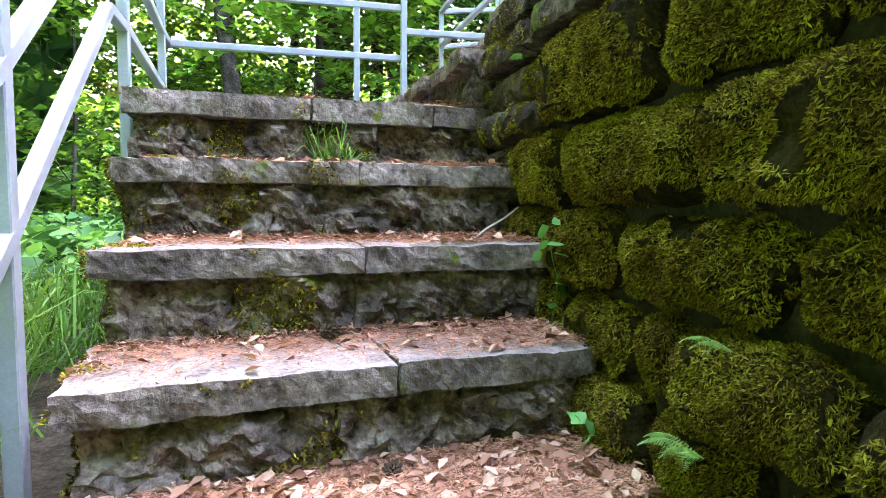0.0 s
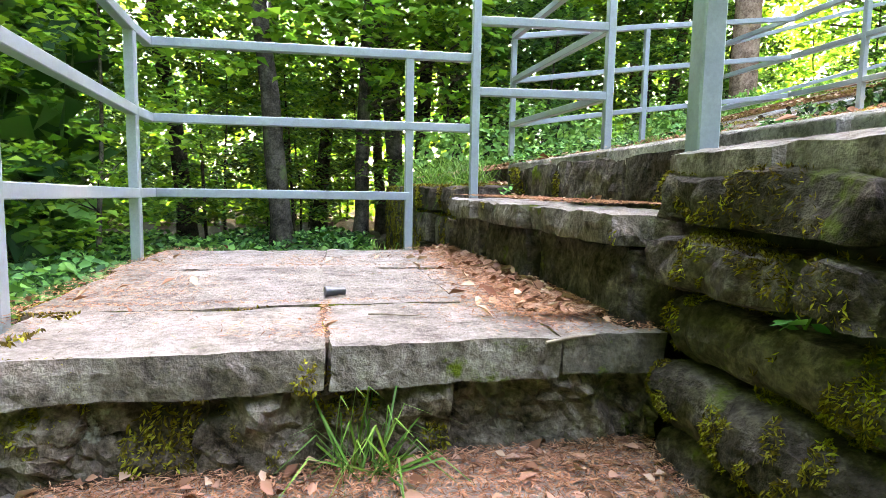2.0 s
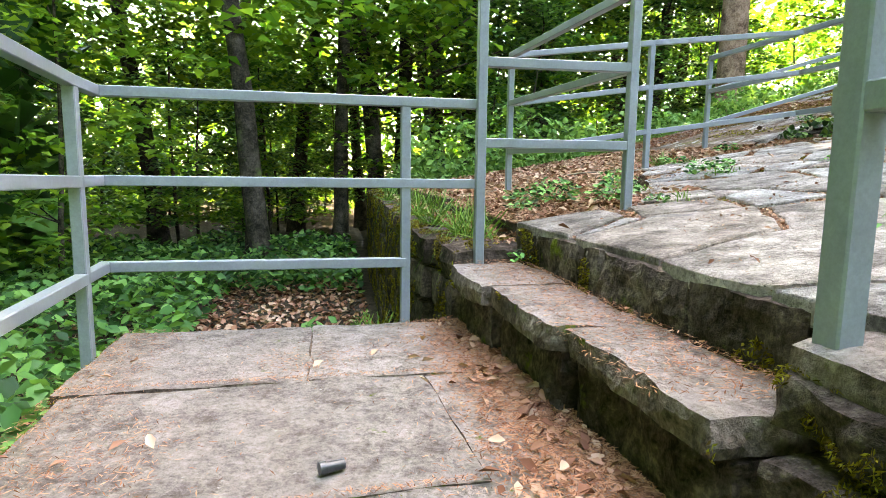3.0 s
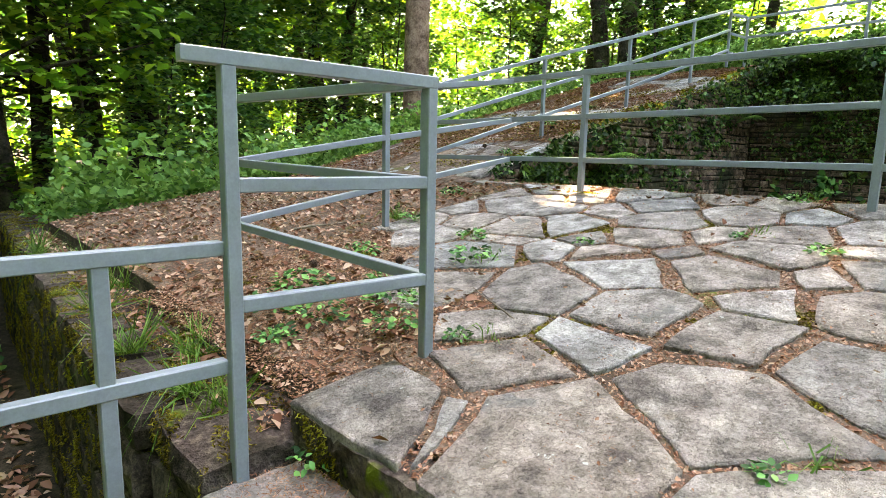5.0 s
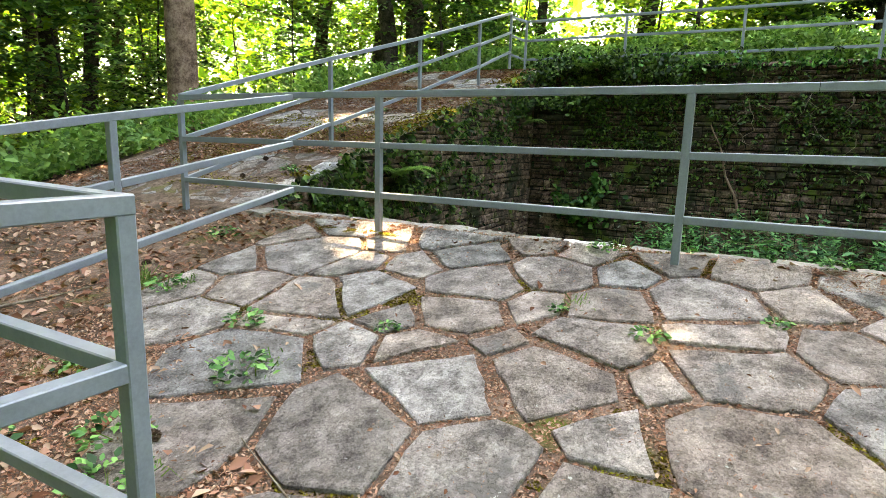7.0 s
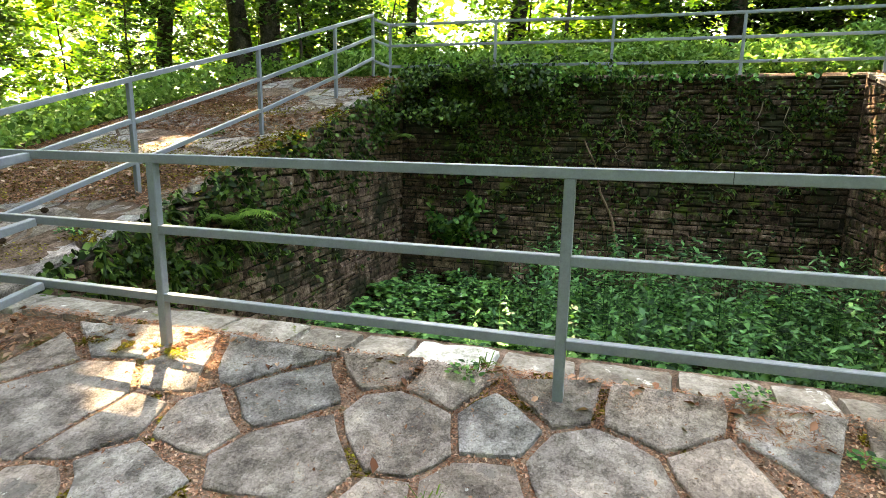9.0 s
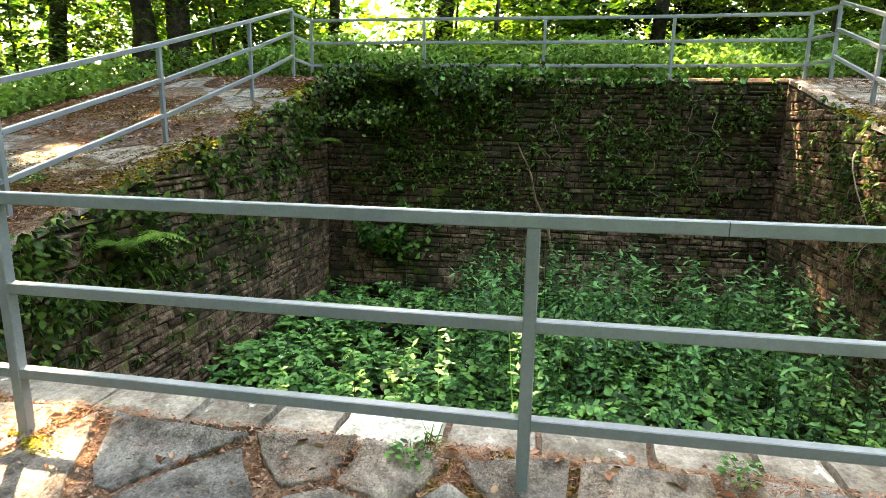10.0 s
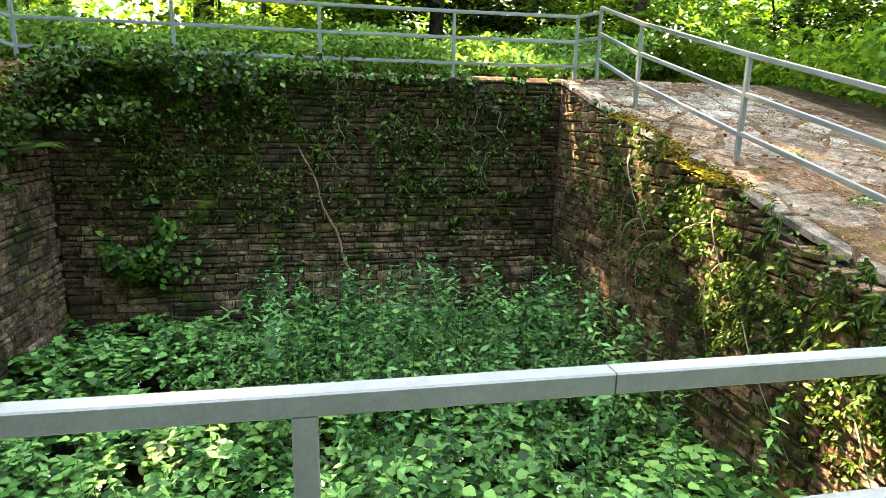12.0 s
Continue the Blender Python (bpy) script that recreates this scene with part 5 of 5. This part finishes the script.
strew(np.stack([x, yy, np.full(m, -0.25)], 1)[k], 0.004, 0.014, 0.017)
m = 300000
x, yy = nr.uniform(1.12, 4.3, m), nr.uniform(1.6, 5.9, m)
z = np.array([hill(a) for a in x]) - 0.012 + nr.uniform(0, 0.007, m)
p = np.stack([x, yy, z], 1)
green = noise_at(p, 2.3, 6.0) + 0.4 * noise_at(p, 11.0, 2.0) > 0.42
strew(p[~green], 0.3, 0.0072, 0.016)
joint_moss = p[green]
m = 15000
x, yy = nr.uniform(1.12, 4.3, m), nr.uniform(1.5, 6.0, m)
p = np.stack([x, yy, np.array([hill(a) for a in x]) + 0.017], 1)
strew(p[noise_at(p, 2.6, 9.0) > 0.0], 0.12, 0.008, 0.012)
m = 160
x, yy = nr.uniform(1.12, 4.3, m), nr.uniform(1.5, 6.0, m)
strew(np.stack([x, yy, np.array([hill(a) for a in x]) + 0.017], 1), 0.3, 0.024, 0.018)
m = 60000
x, yy = nr.uniform(1.0, 4.2, m), nr.uniform(4.15, 9.5, m)
k = (x < 2.1) | (yy > 5.85) | ((x < 2.6) & (yy > 4.9))
z = np.where(x < 1.22, -0.195, np.array([hill(a) for a in x]) - 0.003)
strew(np.stack([x, yy, z], 1)[k], 0.10, 0.023)
m = 130000
x, yy = nr.uniform(4.3, 11.3, m), np.where(nr.uniform(0, 1, m) < 0.76, nr.uniform(6.6, 9.6, m), nr.uniform(-2.7, 0.1, m))
p = np.stack([x, yy, np.array([hill(a) for a in x]) + 0.008], 1)
p = p[noise_at(p, 0.9) > -0.22]
strew(p, 0.025, 0.024, 0.045)
m = 9000
x, yy = np.where(nr.uniform(0, 1, m) < 0.6, nr.uniform(-1.2, 0.75, m), nr.uniform(-6, 0.5, m)), nr.uniform(4.3, 14, m)
strew(np.stack([x, yy, np.array([ground_z(a, b) for a, b in zip(x, yy)]) + 0.01], 1), 0.8, 0.042)
stuff("joint_moss", leaves(joint_moss + np.array([0, 0, 0.003]), 0.0075, nr, 0.5, 2.2, fold=0.3), MOSS, "green moss in the joints between flagstones", "moss")
stuff("dead_leaves", joined(dry), DRY_LEAF, "curled brown dead leaves", "litter")
stuff("fallen_needles", joined(ndl), NEEDLE, "reddish fallen needles", "litter")


# ---- small plants ----
def grass_tuft(at, n, length, seed, label="tuft of green grass in a stone joint"):
    r = np.random.default_rng(seed)
    p = np.stack([r.normal(0, 0.035, n), r.normal(0, 0.02, n), np.zeros(n)], 1)
    ob = piece("grass_tuft", fast_mesh("grass_tuft", *blades(p, length, 0.0055, r, 0.75, 0.5)), GRASS)
    ob.location = at
    return tagged(ob, label, "grass", "grass tufts")


def seedling(at, n, size, spread, seed, mat=BRAMBLE, label="small leafy weed between flagstones"):
    r = np.random.default_rng(seed)
    ob = empty("weed", at, label, "weed", "weeds")
    a = r.uniform(0, 2 * np.pi, n)
    d = spread * np.sqrt(r.uniform(0.05, 1, n))
    head = np.stack([np.cos(a), np.sin(a), np.full(n, 0.3)], 1)
    p = np.stack([np.cos(a) * d, np.sin(a) * d, spread * 0.9 * r.uniform(0.2, 1, n) * (1 - 0.5 * d / spread)], 1)
    piece("foliage", fast_mesh("foliage", *leaves(p, size, r, 0.6, 1.7, heading=head * 2, fold=0.15, lobes=True)), mat, ob)
    for _ in range(3):
        piece("stem", fast_mesh("stem", *blades(np.zeros((1, 3)), spread, 0.004, r, 0.6, 0.1)), GRASS, ob)
    return ob


grass_tuft((0.34, 2.35, -0.785), 70, 0.27, 91, "grass tuft growing at the foot of a riser")
WEEDS = [(2.42, 4.66, 0.14), (3.28, 3.3, 0.08), (2.95, 4.35, 0.06), (3.4, 3.72, 0.05), (3.58, 2.85, 0.06), (2.75, 5.0, 0.1), (4.22, 3.72, 0.09), (4.3, 2.6, 0.08),
         (1.67, 5.11, 0.16), (1.43, 4.98, 0.14), (1.63, 4.3, 0.12), (1.95, 4.75, 0.13), (1.8, 4.55, 0.13), (1.5, 4.65, 0.14), (1.1, 3.97, 0.09), (1.72, 4.02, 0.06), (1.28, 4.6, 0.1),
         (2.2, 5.35, 0.12), (2.9, 5.75, 0.12), (3.7, 6.2, 0.12), (4.05, 2.3, 0.06), (1.62, 2.92, 0.05), (5.1, 6.9, 0.12), (6.5, 7.4, 0.13), (7.6, 7.6, 0.12), (6.9, -0.6, 0.12), (7.9, -0.8, 0.13), (6.2, -0.5, 0.1)]
for i, (x, y, s) in enumerate(WEEDS):
    seedling((x, y, hill(x) if x > 1.2 else -0.25), int(20 + s * 520), 0.009 + s * 0.085, s * 0.95, 500 + i)
    if i % 3 == 0:
        grass_tuft((x + 0.1, y - 0.06, hill(x) + 0.0 if x > 1.2 else -0.25), 26, 0.12, 600 + i)
for i, (x, y, L) in enumerate(((0.95, 4.6, 0.3), (1.0, 4.4, 0.26), (0.9, 5.2, 0.34), (1.1, 5.0, 0.3), (0.95, 6.0, 0.36), (1.2, 6.5, 0.4), (1.1, 7.4, 0.4), (0.95, 8.2, 0.4), (0.45, 4.12, 0.2), (2.9, 5.95, 0.2))):
    grass_tuft((x, y, hill(x) if x > 1.22 else (-0.2 if x > 0.7 else -0.6)), 60, L, 650 + i, "long grass at the terrace edge")
seedling((0.97, 2.0, -0.42), 5, 0.025, 0.03, 703, BRAMBLE, "tiny seedling on a wall stone")
seedling((0.05, 1.99, -1.03), 4, 0.02, 0.02, 704, BRAMBLE, "tiny clover by a riser")

# ---- loose things ----
cap = empty("plastic_cap", (0.27, 2.84, -0.519), "dark plastic tube cap lying on the landing", "cap")
bm = bmesh.new()
bmesh.ops.create_cone(bm, cap_ends=True, segments=20, radius1=0.013, radius2=0.011, depth=0.05)
bmesh.ops.rotate(bm, verts=bm.verts, cent=(0, 0, 0), matrix=Euler((0, radians(90), radians(18))).to_matrix())
bmesh.ops.translate(bm, verts=bm.verts, vec=(0, 0, 0.014))
part("body", bm, BLACK, cap, smooth=False)
bm = bmesh.new()
bmesh.ops.create_cone(bm, cap_ends=True, segments=20, radius1=0.0145, radius2=0.0145, depth=0.014)
bmesh.ops.rotate(bm, verts=bm.verts, cent=(0, 0, 0), matrix=Euler((0, radians(90), radians(18))).to_matrix())
bmesh.ops.translate(bm, verts=bm.verts, vec=(-0.022, -0.0075, 0.015))
part("rim", bm, BLACK, cap, smooth=False)


def stick(a, b, r, label="pale dry twig lying on the stones"):
    a, b = Vector(a), Vector(b)
    q = [a + (b - a) * (i / 5) + Vector((0, 0, 0.6 * r * math.sin(i * 1.4))) for i in range(6)]
    return vine(q, r, "twig", label)


stick((0.35, 2.6, -0.517), (0.48, 2.58, -0.517), 0.0022)
stick((0.75, 1.78, -1.02), (0.96, 1.98, -0.93), 0.005)
stick((0.7, 2.36, -0.53), (0.95, 2.44, -0.52), 0.004)
stick((1.95, 3.95, hill(1.95) + 0.012), (2.12, 4.35, hill(2.12) + 0.012), 0.004)
stick((2.3, 6.4, hill(2.3) + 0.01), (2.75, 6.2, hill(2.7) + 0.01), 0.01)


def cone(at, seed):
    """A small open cone: overlapping scales round an axis."""
    r = random.Random(seed)
    ob = empty("pine_cone", at, "small dark fallen pine cone", "cone", "pine cones")
    bm = bmesh.new()
    for i in range(42):
        t = i / 42
        a = i * 2.4
        rr = 0.017 * math.sin(math.pi * (0.15 + 0.8 * t))
        m = Matrix.Translation((t * 0.045 - 0.02, math.cos(a) * rr, 0.016 + math.sin(a) * rr)) @ Matrix.Rotation(a, 4, "X") @ Matrix.Rotation(0.7, 4, "Z")
        bmesh.ops.create_cube(bm, size=1, matrix=m @ Matrix.Diagonal((0.012, 0.011, 0.004, 1)))
    part("body", bm, CONE, ob)
    ob.rotation_euler = (0, 0, r.uniform(0, 6))
    return ob


for i, (x, y) in enumerate(((2.05, 4.75), (2.2, 5.0), (2.0, 4.62), (1.9, 5.4), (3.1, 6.2), (4.9, 7.3), (5.4, 7.5), (6.3, 7.2), (7.1, 7.6), (3.4, 7.0))):
    cone((x, y, hill(x) + 0.004), 800 + i)
for i, q in enumerate(((0.42, 1.31, -1.53), (0.30, 1.62, -1.28), (-0.12, 1.97, -1.03))):
    cone(q, 820 + i)


def shoot(points, leaf, seed, label):
    """A thin arching stem with leaves along it."""
    r = np.random.default_rng(seed)
    base = Vector(points[0])
    ob = empty("bramble_shoot", base, label, "shoot", "weeds")
    q = [Vector(p) - base for p in points]
    stem = vine(q, 0.0025, "stem", "thin green stem")
    stem.data.materials[0] = GRASS
    stem.parent = ob
    del stem["category"]
    c = np.array([list(p) for p in q[1:]])
    c = np.repeat(c, 2, axis=0) + r.normal(size=(2 * (len(q) - 1), 3)) * leaf * 0.55
    for p in c:
        piece("leaf", fast_mesh("leaf", *leaves(p[None], leaf, r, 0.45, 1.5, fold=0.15, lobes=True)), BRAMBLE, ob)
    return ob


shoot([(0.95, 1.66, -1.27), (0.945, 1.62, -1.2), (0.93, 1.58, -1.13), (0.90, 1.55, -1.07), (0.88, 1.53, -1.02), (0.85, 1.52, -0.98)], 0.036, 901, "bramble shoot leaning on the mossy wall")
shoot([(0.93, 1.36, -1.52), (0.91, 1.34, -1.48), (0.89, 1.32, -1.45), (0.87, 1.33, -1.43)], 0.032, 902, "young bramble shoot at the foot of the wall")
for i, y in enumerate((0.7, 0.85, 0.98, 1.1, 1.3)):
    r = np.random.default_rng(920 + i)
    p = np.stack([r.normal(0, 0.02, 24), r.normal(0, 0.04, 24), np.zeros(24)], 1)
    ob = piece("dry_grass", fast_mesh("dry_grass", *blades(p, 0.22, 0.004, r, 0.5, 0.9, np.array([-0.8, 0, 0.3]))), TWIG if i % 2 else GRASS)
    ob.location = (WALL_X + 0.05, y, -0.14)
    tagged(ob, "dry grass hanging over the wall top", "grass", "grass tufts")
